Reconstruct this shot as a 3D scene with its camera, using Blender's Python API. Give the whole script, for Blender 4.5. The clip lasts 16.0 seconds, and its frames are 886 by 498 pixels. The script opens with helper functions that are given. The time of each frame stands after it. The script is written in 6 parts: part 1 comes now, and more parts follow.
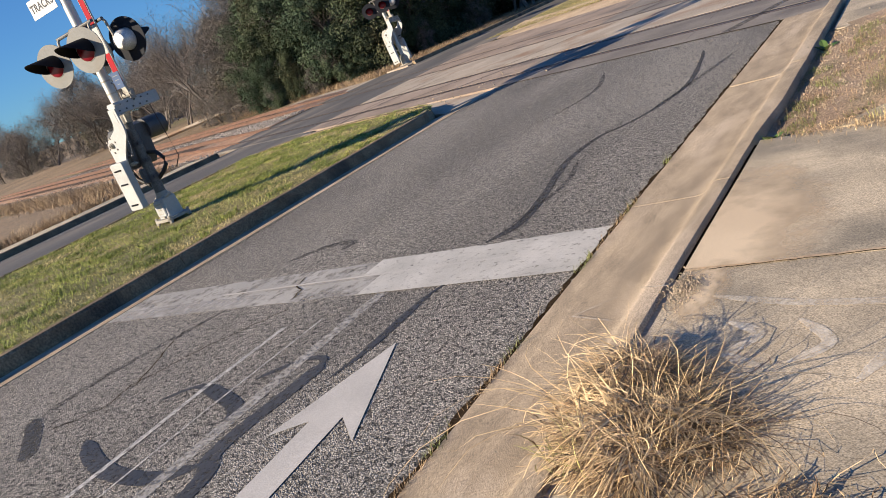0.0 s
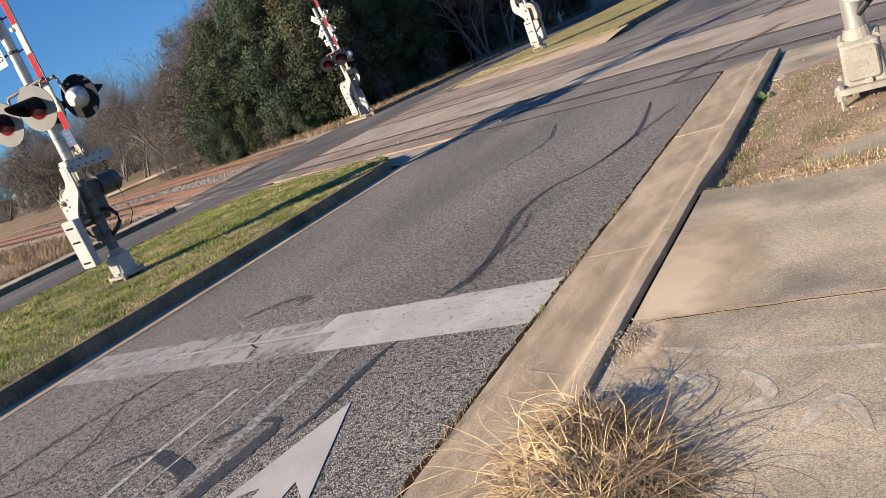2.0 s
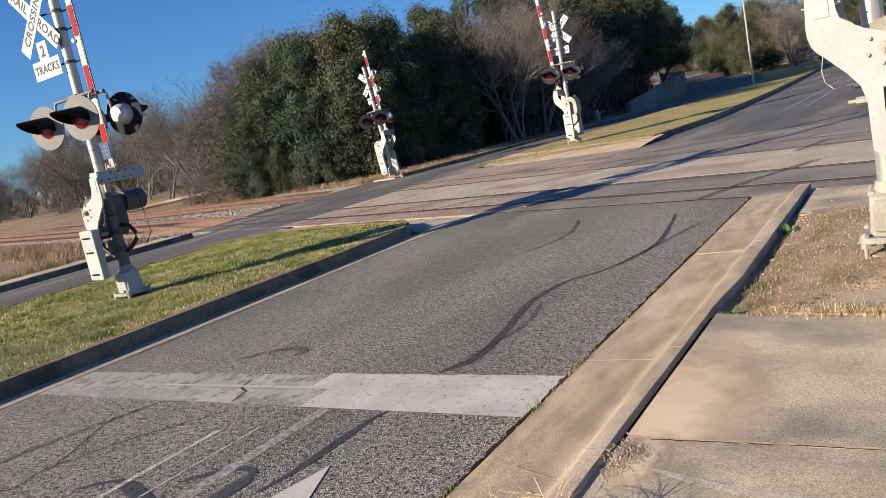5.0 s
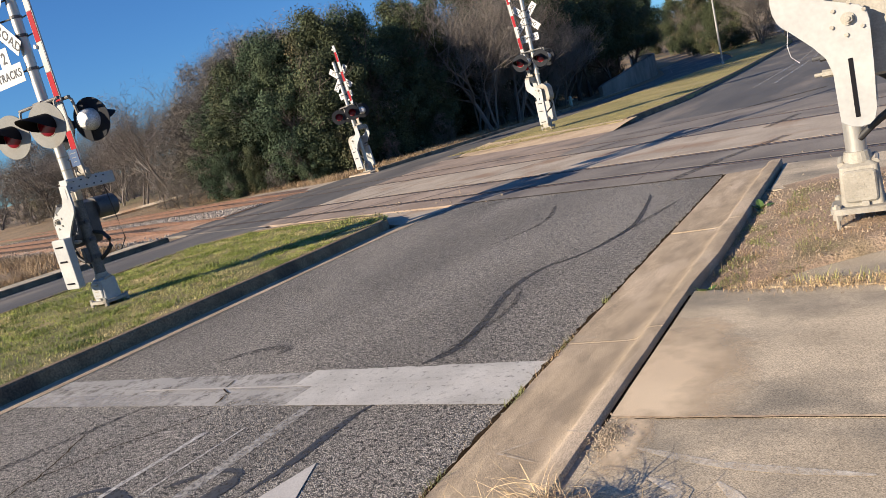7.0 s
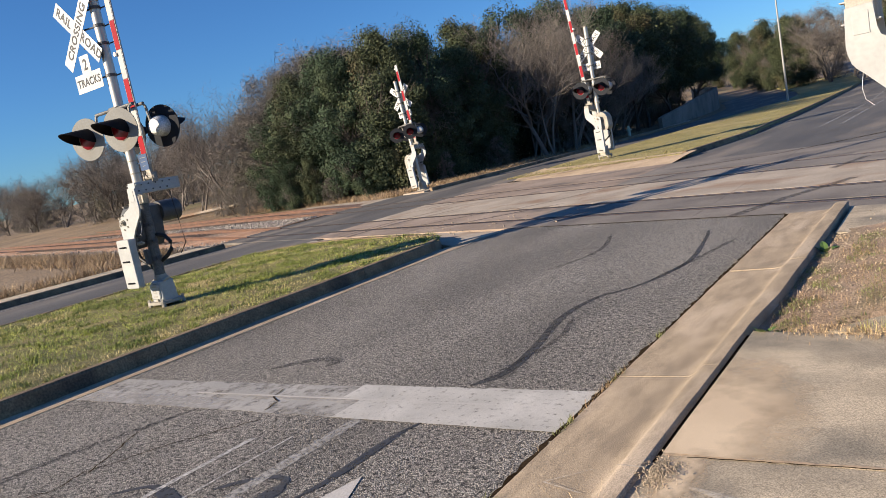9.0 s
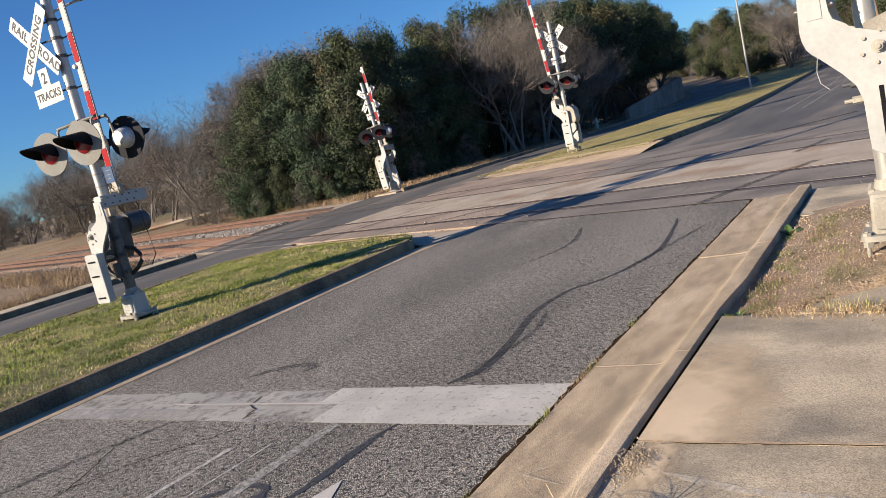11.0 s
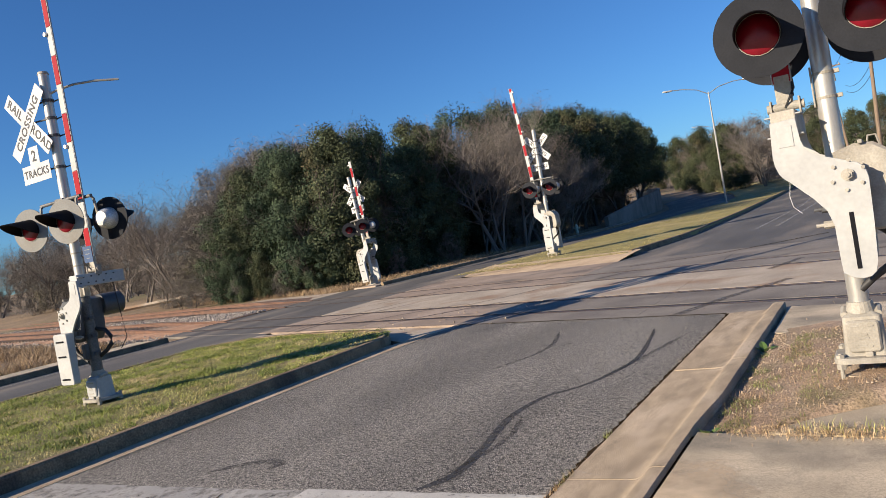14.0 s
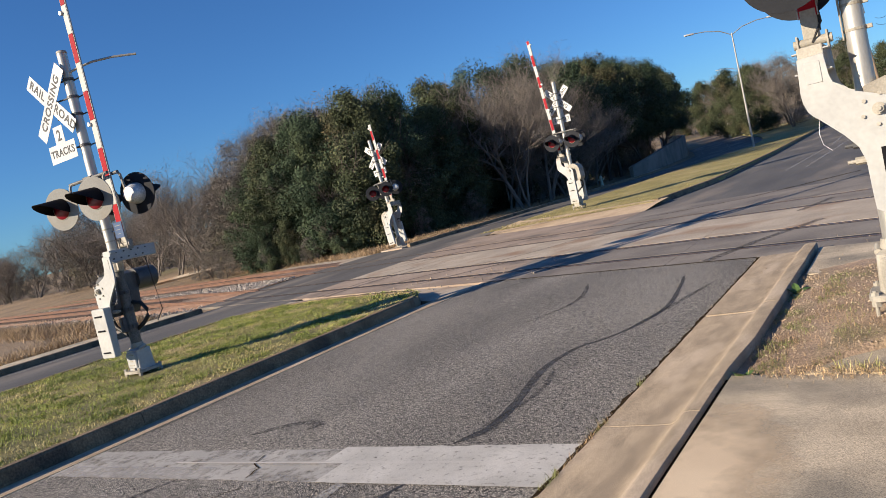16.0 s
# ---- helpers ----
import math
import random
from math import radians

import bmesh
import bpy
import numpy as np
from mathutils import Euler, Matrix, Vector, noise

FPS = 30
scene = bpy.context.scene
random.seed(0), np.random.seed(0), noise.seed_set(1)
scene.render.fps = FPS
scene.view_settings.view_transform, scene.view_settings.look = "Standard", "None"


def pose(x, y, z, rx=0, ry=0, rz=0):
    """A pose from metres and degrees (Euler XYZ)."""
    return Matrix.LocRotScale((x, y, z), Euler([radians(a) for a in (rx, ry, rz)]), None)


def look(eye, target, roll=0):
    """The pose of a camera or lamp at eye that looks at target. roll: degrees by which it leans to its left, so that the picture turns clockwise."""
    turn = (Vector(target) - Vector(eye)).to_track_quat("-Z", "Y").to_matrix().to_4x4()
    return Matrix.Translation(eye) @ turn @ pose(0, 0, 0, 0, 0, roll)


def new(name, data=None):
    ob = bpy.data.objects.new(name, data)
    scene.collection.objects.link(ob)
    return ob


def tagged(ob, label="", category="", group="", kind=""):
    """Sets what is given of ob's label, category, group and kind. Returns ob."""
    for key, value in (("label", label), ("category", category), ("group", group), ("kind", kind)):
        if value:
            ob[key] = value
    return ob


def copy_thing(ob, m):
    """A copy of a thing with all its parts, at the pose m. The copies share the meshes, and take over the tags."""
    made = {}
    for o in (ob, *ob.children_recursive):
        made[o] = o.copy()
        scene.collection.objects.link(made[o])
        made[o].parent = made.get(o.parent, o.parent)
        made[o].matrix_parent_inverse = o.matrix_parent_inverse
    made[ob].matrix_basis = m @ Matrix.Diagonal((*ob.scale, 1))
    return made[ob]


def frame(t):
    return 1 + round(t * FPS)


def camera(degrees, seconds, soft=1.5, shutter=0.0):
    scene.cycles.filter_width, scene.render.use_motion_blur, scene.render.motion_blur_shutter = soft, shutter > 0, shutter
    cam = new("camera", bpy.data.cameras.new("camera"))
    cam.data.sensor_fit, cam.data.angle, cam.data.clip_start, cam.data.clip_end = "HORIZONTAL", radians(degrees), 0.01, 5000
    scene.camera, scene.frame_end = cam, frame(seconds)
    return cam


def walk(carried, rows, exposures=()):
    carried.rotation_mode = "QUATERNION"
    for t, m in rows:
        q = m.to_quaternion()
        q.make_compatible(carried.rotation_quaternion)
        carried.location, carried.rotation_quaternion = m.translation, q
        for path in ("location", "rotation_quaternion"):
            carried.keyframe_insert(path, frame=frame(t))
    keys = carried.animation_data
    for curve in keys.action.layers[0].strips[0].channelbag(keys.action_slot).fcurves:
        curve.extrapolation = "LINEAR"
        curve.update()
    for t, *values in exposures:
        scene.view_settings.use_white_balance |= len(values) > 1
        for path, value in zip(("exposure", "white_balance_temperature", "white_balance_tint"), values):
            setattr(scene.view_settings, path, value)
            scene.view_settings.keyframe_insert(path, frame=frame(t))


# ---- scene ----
cam = camera(61.64, 16.0, soft=0.5)
PATH = [
    (0.0, -0.0620, -0.0052, 1.6005, 71.997, 20.245, 32.838),
    (0.5, -0.0263, 0.0044, 1.6177, 72.302, 22.071, 31.532),
    (1.0, 0.0028, 0.0163, 1.6272, 73.096, 22.104, 30.657),
    (1.5, 0.0082, 0.0229, 1.6382, 73.761, 21.721, 29.684),
    (2.0, 0.0059, 0.0308, 1.6338, 74.421, 20.749, 29.513),
    (2.5, -0.0027, 0.0188, 1.6711, 79.051, 15.245, 32.664),
    (3.0, -0.0153, 0.0052, 1.7177, 86.259, 7.096, 35.309),
    (3.5, 0.0035, 0.0013, 1.7439, 90.593, 5.146, 34.384),
    (4.0, -0.0005, 0.0116, 1.7016, 86.807, 8.161, 33.048),
    (4.5, -0.0042, 0.0217, 1.6870, 81.833, 10.364, 32.805),
    (7.0, 0.0034, 0.0488, 1.6679, 79.564, 13.636, 30.439),
    (7.5, 0.0015, 0.0248, 1.6822, 80.105, 12.927, 31.987),
    (8.0, -0.0052, 0.0012, 1.6991, 81.431, 11.710, 33.804),
    (8.5, -0.0291, -0.0034, 1.6879, 82.175, 10.503, 35.016),
    (11.0, 0.0080, -0.0022, 1.6855, 81.575, 13.076, 32.420),
    (11.5, 0.0096, -0.0233, 1.7122, 83.871, 10.669, 31.502),
    (12.0, 0.0041, -0.0290, 1.7242, 87.232, 7.955, 31.571),
    (12.5, -0.0007, -0.0378, 1.7729, 90.713, 6.024, 32.178),
    (13.0, 0.0099, -0.0367, 1.7612, 92.054, 7.372, 32.058),
    (13.5, 0.0114, -0.0276, 1.7417, 91.384, 8.604, 31.668),
    (14.0, 0.0131, -0.0065, 1.7173, 88.705, 9.871, 31.036),
    (14.5, 0.0220, -0.0026, 1.7116, 86.881, 11.467, 30.714),
    (15.0, 0.0180, 0.0000, 1.7029, 86.088, 11.989, 31.242),
    (15.5, 0.0136, -0.0128, 1.6997, 85.789, 12.294, 31.848),
    (16.0, 0.0105, -0.0214, 1.7021, 85.960, 12.825, 32.886),
]
walk(cam, [(t, pose(x, y, z, rx, ry, rz)) for t, x, y, z, rx, ry, rz in PATH], exposures=[(0.0, 0.93), (2.0, 0.91), (10.0, 0.88), (12.0, 0.82), (16.0, 0.82)])

# ---- light ----
SUN_DIR = Vector((-0.515, -0.857, math.tan(radians(20)))).normalized()
world = bpy.data.worlds.new("sky")
scene.world = world
world.use_nodes = True
wn = world.node_tree.nodes
sky = wn.new("ShaderNodeTexSky")
sky.sky_type = 'NISHITA'
sky.sun_disc = False
sky.sun_elevation = radians(20)
sky.sun_rotation = radians(211)
sky.air_density, sky.dust_density, sky.ozone_density = 1.0, 0.1, 4.0
tint = wn.new("ShaderNodeMix")
tint.data_type, tint.blend_type = 'RGBA', 'MULTIPLY'
tint.inputs[0].default_value = 1.0
tint.inputs[7].default_value = (0.55, 0.92, 1.34, 1)
world.node_tree.links.new(sky.outputs[0], tint.inputs[6])
world.node_tree.links.new(tint.outputs[2], wn["Background"].inputs[0])
wn["Background"].inputs[1].default_value = 0.0548
sun = new("sun", bpy.data.lights.new("sun", 'SUN'))
sun.data.energy, sun.data.angle, sun.data.color = 5.0, radians(0.5), (1.0, 0.84, 0.64)
sun.matrix_world = look(SUN_DIR * 50, (0, 0, 0))

# ---- materials ----


def mat(name, c1, c2, scale=3.0, rough=0.8, bump=0.3, fine=60.0, fine_mix=0.35, c3=None, c3_scale=0.7, c3_edge=(0.52, 0.68),
        metal=0.0, spread=0.0, dist=0.01, stretch=None, rough_var=0.12, island=0.0, spec=0.5):
    """Two-scale procedural surface: broad patches c1 to c2, fine grain, blotches c3, random tint per object or island."""
    m = bpy.data.materials.new(name)
    m.use_nodes = True
    nt, n = m.node_tree, m.node_tree.nodes
    bsdf, lk = n["Principled BSDF"], m.node_tree.links.new
    co = n.new("ShaderNodeTexCoord")
    src = co.outputs["Object"]
    if stretch:
        mp = n.new("ShaderNodeMapping")
        mp.inputs["Scale"].default_value = stretch
        lk(src, mp.inputs[0])
        src = mp.outputs[0]
    big = n.new("ShaderNodeTexNoise")
    big.inputs["Scale"].default_value, big.inputs["Detail"].default_value = scale, 4
    lk(src, big.inputs["Vector"])
    rp = n.new("ShaderNodeValToRGB")
    rp.color_ramp.elements[0].position, rp.color_ramp.elements[1].position = 0.35, 0.65
    rp.color_ramp.elements[0].color, rp.color_ramp.elements[1].color = (*c1, 1), (*c2, 1)
    lk(big.outputs[0], rp.inputs[0])
    col = rp.outputs[0]
    if c3:
        bl = n.new("ShaderNodeTexNoise")
        bl.inputs["Scale"].default_value, bl.inputs["Detail"].default_value = c3_scale, 5
        lk(src, bl.inputs["Vector"])
        r3 = n.new("ShaderNodeMapRange")
        r3.inputs[1].default_value, r3.inputs[2].default_value = c3_edge
        lk(bl.outputs[0], r3.inputs[0])
        mx = n.new("ShaderNodeMix")
        mx.data_type = 'RGBA'
        lk(r3.outputs[0], mx.inputs[0])
        lk(col, mx.inputs[6])
        mx.inputs[7].default_value = (*c3, 1)
        col = mx.outputs[2]
    fn = n.new("ShaderNodeTexNoise")
    fn.inputs["Scale"].default_value, fn.inputs["Detail"].default_value = fine, 3
    lk(src, fn.inputs["Vector"])
    if fine_mix:
        fr = n.new("ShaderNodeMapRange")
        fr.inputs[1].default_value, fr.inputs[2].default_value = 0.3, 0.7
        fr.inputs[3].default_value, fr.inputs[4].default_value = 1 - fine_mix, 1 + fine_mix
        lk(fn.outputs[0], fr.inputs[0])
        sc = n.new("ShaderNodeVectorMath")
        sc.operation = 'SCALE'
        lk(col, sc.inputs[0])
        lk(fr.outputs[0], sc.inputs["Scale"])
        col = sc.outputs[0]
    if spread or island:
        rnd = n.new("ShaderNodeNewGeometry").outputs["Random Per Island"] if island else n.new("ShaderNodeObjectInfo").outputs["Random"]
        mr = n.new("ShaderNodeMapRange")
        mr.inputs[3].default_value, mr.inputs[4].default_value = 1 - (spread or island), 1 + (spread or island)
        lk(rnd, mr.inputs[0])
        s2 = n.new("ShaderNodeVectorMath")
        s2.operation = 'SCALE'
        lk(col, s2.inputs[0])
        lk(mr.outputs[0], s2.inputs["Scale"])
        col = s2.outputs[0]
    lk(col, bsdf.inputs["Base Color"])
    rr = n.new("ShaderNodeMapRange")
    rr.inputs[3].default_value, rr.inputs[4].default_value = max(0.02, rough - rough_var), min(1, rough + rough_var)
    lk(big.outputs[0], rr.inputs[0])
    lk(rr.outputs[0], bsdf.inputs["Roughness"])
    bsdf.inputs["Metallic"].default_value = metal
    bsdf.inputs["Specular IOR Level"].default_value = spec
    if bump:
        bp = n.new("ShaderNodeBump")
        bp.inputs["Strength"].default_value, bp.inputs["Distance"].default_value = bump, dist
        lk(fn.outputs[0], bp.inputs["Height"])
        lk(bp.outputs[0], bsdf.inputs["Normal"])
    return m


def chip_mat(name, dark, light, cell, broad1, broad2, rough=0.85, bump=0.8, broad_scale=0.35, dist=0.004):
    """Stone chips in a binder: cells of random lightness with dark gaps, over broad wear."""
    m = bpy.data.materials.new(name)
    m.use_nodes = True
    n, lk = m.node_tree.nodes, m.node_tree.links.new
    bsdf = n["Principled BSDF"]
    co = n.new("ShaderNodeTexCoord").outputs["Object"]
    vo = n.new("ShaderNodeTexVoronoi")
    vo.inputs["Scale"].default_value = cell
    lk(co, vo.inputs["Vector"])
    sep = n.new("ShaderNodeSeparateColor")
    lk(vo.outputs["Color"], sep.inputs[0])
    rp = n.new("ShaderNodeValToRGB")
    rp.color_ramp.elements[0].color, rp.color_ramp.elements[1].color = (*dark, 1), (*light, 1)
    rp.color_ramp.elements[0].position, rp.color_ramp.elements[1].position = 0.1, 0.95
    lk(sep.outputs[0], rp.inputs[0])
    gap = n.new("ShaderNodeMapRange")
    gap.inputs[1].default_value, gap.inputs[2].default_value = 0.30, 0.65
    gap.inputs[3].default_value, gap.inputs[4].default_value = 1.0, 0.26
    lk(vo.outputs["Distance"], gap.inputs[0])
    nb = n.new("ShaderNodeTexNoise")
    nb.inputs["Scale"].default_value, nb.inputs["Detail"].default_value = broad_scale, 5
    mp = n.new("ShaderNodeMapping")
    mp.inputs["Scale"].default_value = (1.6, 0.4, 1)
    lk(co, mp.inputs[0])
    lk(mp.outputs[0], nb.inputs["Vector"])
    br = n.new("ShaderNodeMapRange")
    br.inputs[1].default_value, br.inputs[2].default_value = 0.35, 0.65
    br.inputs[3].default_value, br.inputs[4].default_value = broad1, broad2
    lk(nb.outputs[0], br.inputs[0])
    pit = n.new("ShaderNodeTexNoise")
    pit.inputs["Scale"].default_value, pit.inputs["Detail"].default_value = cell * 0.27, 3
    lk(co, pit.inputs["Vector"])
    pr = n.new("ShaderNodeMapRange")
    pr.inputs[1].default_value, pr.inputs[2].default_value = 0.54, 0.62
    pr.inputs[3].default_value, pr.inputs[4].default_value = 1.0, 0.25
    lk(pit.outputs[0], pr.inputs[0])
    gp = n.new("ShaderNodeMath")
    gp.operation = 'MULTIPLY'
    lk(gap.outputs[0], gp.inputs[0])
    lk(pr.outputs[0], gp.inputs[1])
    mu = n.new("ShaderNodeMath")
    mu.operation = 'MULTIPLY'
    lk(gp.outputs[0], mu.inputs[0])
    lk(br.outputs[0], mu.inputs[1])
    sc = n.new("ShaderNodeVectorMath")
    sc.operation = 'SCALE'
    lk(rp.outputs[0], sc.inputs[0])
    lk(mu.outputs[0], sc.inputs["Scale"])
    lk(sc.outputs[0], bsdf.inputs["Base Color"])
    bsdf.inputs["Roughness"].default_value = rough
    bp = n.new("ShaderNodeBump")
    bp.inputs["Strength"].default_value, bp.inputs["Distance"].default_value = bump, dist
    bp.invert = True
    lk(vo.outputs["Distance"], bp.inputs["Height"])
    lk(bp.outputs[0], bsdf.inputs["Normal"])
    return m


def marking_mat(name, c1, c2, cover=0.5, soft=0.12, scale=9.0, rough=0.7):
    """A thin layer on the road, worn through in places: alpha from noise."""
    m = mat(name, c1, c2, scale=2.5, rough=rough, bump=0.25, fine=140, fine_mix=0.18, dist=0.003)
    n, lk = m.node_tree.nodes, m.node_tree.links.new
    co = n.new("ShaderNodeTexCoord").outputs["Object"]
    nz = n.new("ShaderNodeTexNoise")
    nz.inputs["Scale"].default_value, nz.inputs["Detail"].default_value = scale, 8
    nz.inputs["Roughness"].default_value = 0.75
    lk(co, nz.inputs["Vector"])
    mr = n.new("ShaderNodeMapRange")
    mr.inputs[1].default_value, mr.inputs[2].default_value = cover - soft, cover + soft
    mr.inputs[3].default_value, mr.inputs[4].default_value = 1.0, 0.0
    lk(nz.outputs[0], mr.inputs[0])
    lk(mr.outputs[0], n["Principled BSDF"].inputs["Alpha"])
    return m


M_CHIP = chip_mat("chip_seal_asphalt", (0.105, 0.097, 0.085), (0.365, 0.33, 0.28), 115, 1.40, 2.15, broad_scale=0.5, bump=1.0)
M_FARROAD = mat("smooth_asphalt", (0.080, 0.076, 0.072), (0.125, 0.118, 0.109), scale=0.6, rough=0.85, c3=(0.21, 0.18, 0.148), c3_scale=0.5, fine=40, fine_mix=0.2, stretch=(1.5, 0.3, 1))
M_CONC = mat("weathered_concrete", (0.39, 0.322, 0.230), (0.555, 0.46, 0.332), scale=2.4, rough=0.9, bump=0.08, fine=210, fine_mix=0.55, stretch=(0.8, 1.2, 1), c3=(0.245, 0.212, 0.162), c3_scale=1.7, c3_edge=(0.46, 0.68), dist=0.005, spread=0.05)
M_CURB = mat("curb_concrete", (0.29, 0.229, 0.160), (0.43, 0.338, 0.235), scale=3.5, rough=0.9, bump=0.5, fine=110, fine_mix=0.42, c3=(0.50, 0.40, 0.295), c3_scale=1.4, dist=0.005, spread=0.06, stretch=(2.2, 0.8, 1))
# curb concrete with the shade of the road-side faces put into its colour
M_MEDCURB = mat("shade_darkened_curb_concrete", (0.16, 0.112, 0.064), (0.25, 0.182, 0.11), scale=3.0, rough=0.9, bump=0.5, fine=50, fine_mix=0.4, c3=(0.085, 0.064, 0.044), c3_scale=1.8, spread=0.06)
M_PALECONC = mat("pale_concrete", (0.36, 0.30, 0.232), (0.475, 0.398, 0.31), scale=1.2, rough=0.9, bump=0.3, fine=50, fine_mix=0.2, c3=(0.30, 0.20, 0.13), c3_scale=0.8)
M_PANEL = mat("dirty_crossing_panel", (0.27, 0.205, 0.155), (0.38, 0.295, 0.23), scale=0.7, rough=0.88, bump=0.3, fine=45, fine_mix=0.25, c3=(0.18, 0.145, 0.12), c3_scale=0.9, spread=0.06)
M_PANELGREY = mat("grey_crossing_surface", (0.175, 0.152, 0.13), (0.25, 0.22, 0.188), scale=0.8, rough=0.88, bump=0.3, fine=45, fine_mix=0.2, c3=(0.14, 0.122, 0.108), c3_scale=0.9, spread=0.05)
M_RAIL = mat("worn_rail_steel", (0.10, 0.065, 0.05), (0.16, 0.11, 0.085), scale=3, rough=0.5, metal=0.6, bump=0.2, fine=40)
M_RUST = mat("rusty_rail", (0.10, 0.056, 0.040), (0.16, 0.085, 0.057), scale=3, rough=0.85, bump=0.3, fine=40)
M_FLANGE = mat("flangeway_rubber", (0.022, 0.02, 0.019), (0.045, 0.04, 0.036), scale=5, rough=0.9, bump=0.3)
M_REDDIRT = mat("rust_stained_ballast", (0.25, 0.142, 0.088), (0.36, 0.222, 0.148), scale=1.2, rough=0.95, bump=0.6, fine=25, fine_mix=0.4, c3=(0.34, 0.28, 0.23), c3_scale=0.6, dist=0.03)
M_BALLAST = mat("grey_ballast_stone", (0.22, 0.19, 0.165), (0.34, 0.305, 0.27), scale=9, rough=0.95, bump=0.5, fine=20, fine_mix=0.4, island=0.4)
M_DIRT = mat("dry_dirt_gravel", (0.27, 0.19, 0.128), (0.39, 0.285, 0.20), scale=2.2, rough=0.95, bump=0.8, fine=55, fine_mix=0.45, c3=(0.20, 0.16, 0.09), c3_scale=1.2, dist=0.012)
M_NOSE = mat("sandy_dirt", (0.44, 0.32, 0.21), (0.55, 0.42, 0.28), scale=1.5, rough=0.95, bump=0.5, fine=30, fine_mix=0.25, dist=0.01)
M_DIRTCONC = mat("dusty_concrete", (0.36, 0.28, 0.205), (0.45, 0.36, 0.27), scale=4, rough=0.95, bump=0.4, fine=60, fine_mix=0.25)
M_SAND = mat("washed_sand", (0.60, 0.465, 0.315), (0.69, 0.545, 0.375), scale=1.5, rough=0.95, bump=0.3, fine=160, fine_mix=0.12, dist=0.003)
sn, slk = M_SAND.node_tree.nodes, M_SAND.node_tree.links.new
sco = sn.new("ShaderNodeTexCoord").outputs["Object"]
sle = sn.new("ShaderNodeVectorMath")
sle.operation = 'LENGTH'
smp = sn.new("ShaderNodeMapping")
smp.inputs["Scale"].default_value = (2.1, 0.95, 0)
slk(sco, smp.inputs[0])
slk(smp.outputs[0], sle.inputs[0])
snz = sn.new("ShaderNodeTexNoise")
snz.inputs["Scale"].default_value, snz.inputs["Detail"].default_value = 5, 6
slk(sco, snz.inputs["Vector"])
sad = sn.new("ShaderNodeMath")
sad.operation = 'MULTIPLY_ADD'
slk(snz.outputs[0], sad.inputs[0])
sad.inputs[1].default_value = 0.9
slk(sle.outputs["Value"], sad.inputs[2])
smr = sn.new("ShaderNodeMapRange")
smr.inputs[1].default_value, smr.inputs[2].default_value = 0.72, 1.42
smr.inputs[3].default_value, smr.inputs[4].default_value = 1.0, 0.0
slk(sad.outputs[0], smr.inputs[0])
slk(smr.outputs[0], sn["Principled BSDF"].inputs["Alpha"])
M_PEBBLE = mat("pebbles", (0.23, 0.18, 0.125), (0.36, 0.285, 0.205), scale=30, rough=0.9, bump=0.2, island=0.3)
M_FARLAWN = mat("winter_lawn_soil", (0.24, 0.21, 0.07), (0.34, 0.28, 0.11), scale=0.8, rough=0.95, bump=0.6, fine=12, fine_mix=0.3, c3=(0.40, 0.32, 0.16), c3_scale=0.3, dist=0.03)
M_LAWN = mat("lawn_soil", (0.12, 0.115, 0.038), (0.24, 0.20, 0.085), scale=1.3, rough=0.95, bump=0.8, fine=30, fine_mix=0.5, c3=(0.30, 0.23, 0.12), c3_scale=0.8, dist=0.02)
M_GROUND = mat("dry_winter_ground", (0.20, 0.143, 0.085), (0.29, 0.208, 0.128), scale=0.25, rough=0.95, bump=0.8, fine=8, fine_mix=0.4, c3=(0.17, 0.15, 0.07), c3_scale=0.08, dist=0.05)
M_GREEN = mat("green_grass", (0.25, 0.305, 0.045), (0.46, 0.485, 0.105), scale=1.5, rough=0.6, bump=0, island=0.45, fine_mix=0, c3=(0.56, 0.46, 0.21), c3_scale=1.1, c3_edge=(0.42, 0.62))
M_FARGREEN = mat("winter_lawn_grass", (0.22, 0.20, 0.065), (0.33, 0.28, 0.115), scale=0.5, rough=0.7, bump=0, island=0.35, fine_mix=0)
M_GREENDARK = mat("deep_green_grass", (0.13, 0.172, 0.028), (0.25, 0.285, 0.062), scale=2, rough=0.7, bump=0, island=0.45, fine_mix=0)
M_STRAW = mat("dry_straw_grass", (0.50, 0.352, 0.182), (0.82, 0.615, 0.355), scale=8, rough=0.55, bump=0, island=0.45, fine_mix=0)
# dead brown straw, toned darker to carry the shade inside the grass tuft
M_STRAWDARK = mat("old_brown_shaded_straw", (0.17, 0.112, 0.062), (0.38, 0.262, 0.145), scale=8, rough=0.7, bump=0, island=0.5, fine_mix=0)
M_BRUSH = mat("dry_brush", (0.25, 0.172, 0.10), (0.40, 0.29, 0.175), scale=0.7, rough=0.8, bump=0, island=0.4, fine_mix=0)
M_WEED = mat("broad_weed_leaf", (0.055, 0.105, 0.025), (0.10, 0.165, 0.045), scale=20, rough=0.5, bump=0.2, island=0.3, fine_mix=0.1)
M_STOP = marking_mat("worn_stop_line_paint", (0.44, 0.42, 0.38), (0.57, 0.543, 0.497), cover=0.64, soft=0.09, scale=22)
M_STOPOLD = marking_mat("faded_grey_line_paint", (0.345, 0.328, 0.300), (0.44, 0.417, 0.380), cover=0.58, soft=0.10, scale=5)
M_ARROW = marking_mat("arrow_thermoplastic", (0.47, 0.445, 0.41), (0.56, 0.53, 0.49), cover=0.85, soft=0.03)
M_FAINT = marking_mat("scraped_white_streak", (0.52, 0.50, 0.47), (0.62, 0.60, 0.57), cover=0.55, soft=0.13, scale=30)
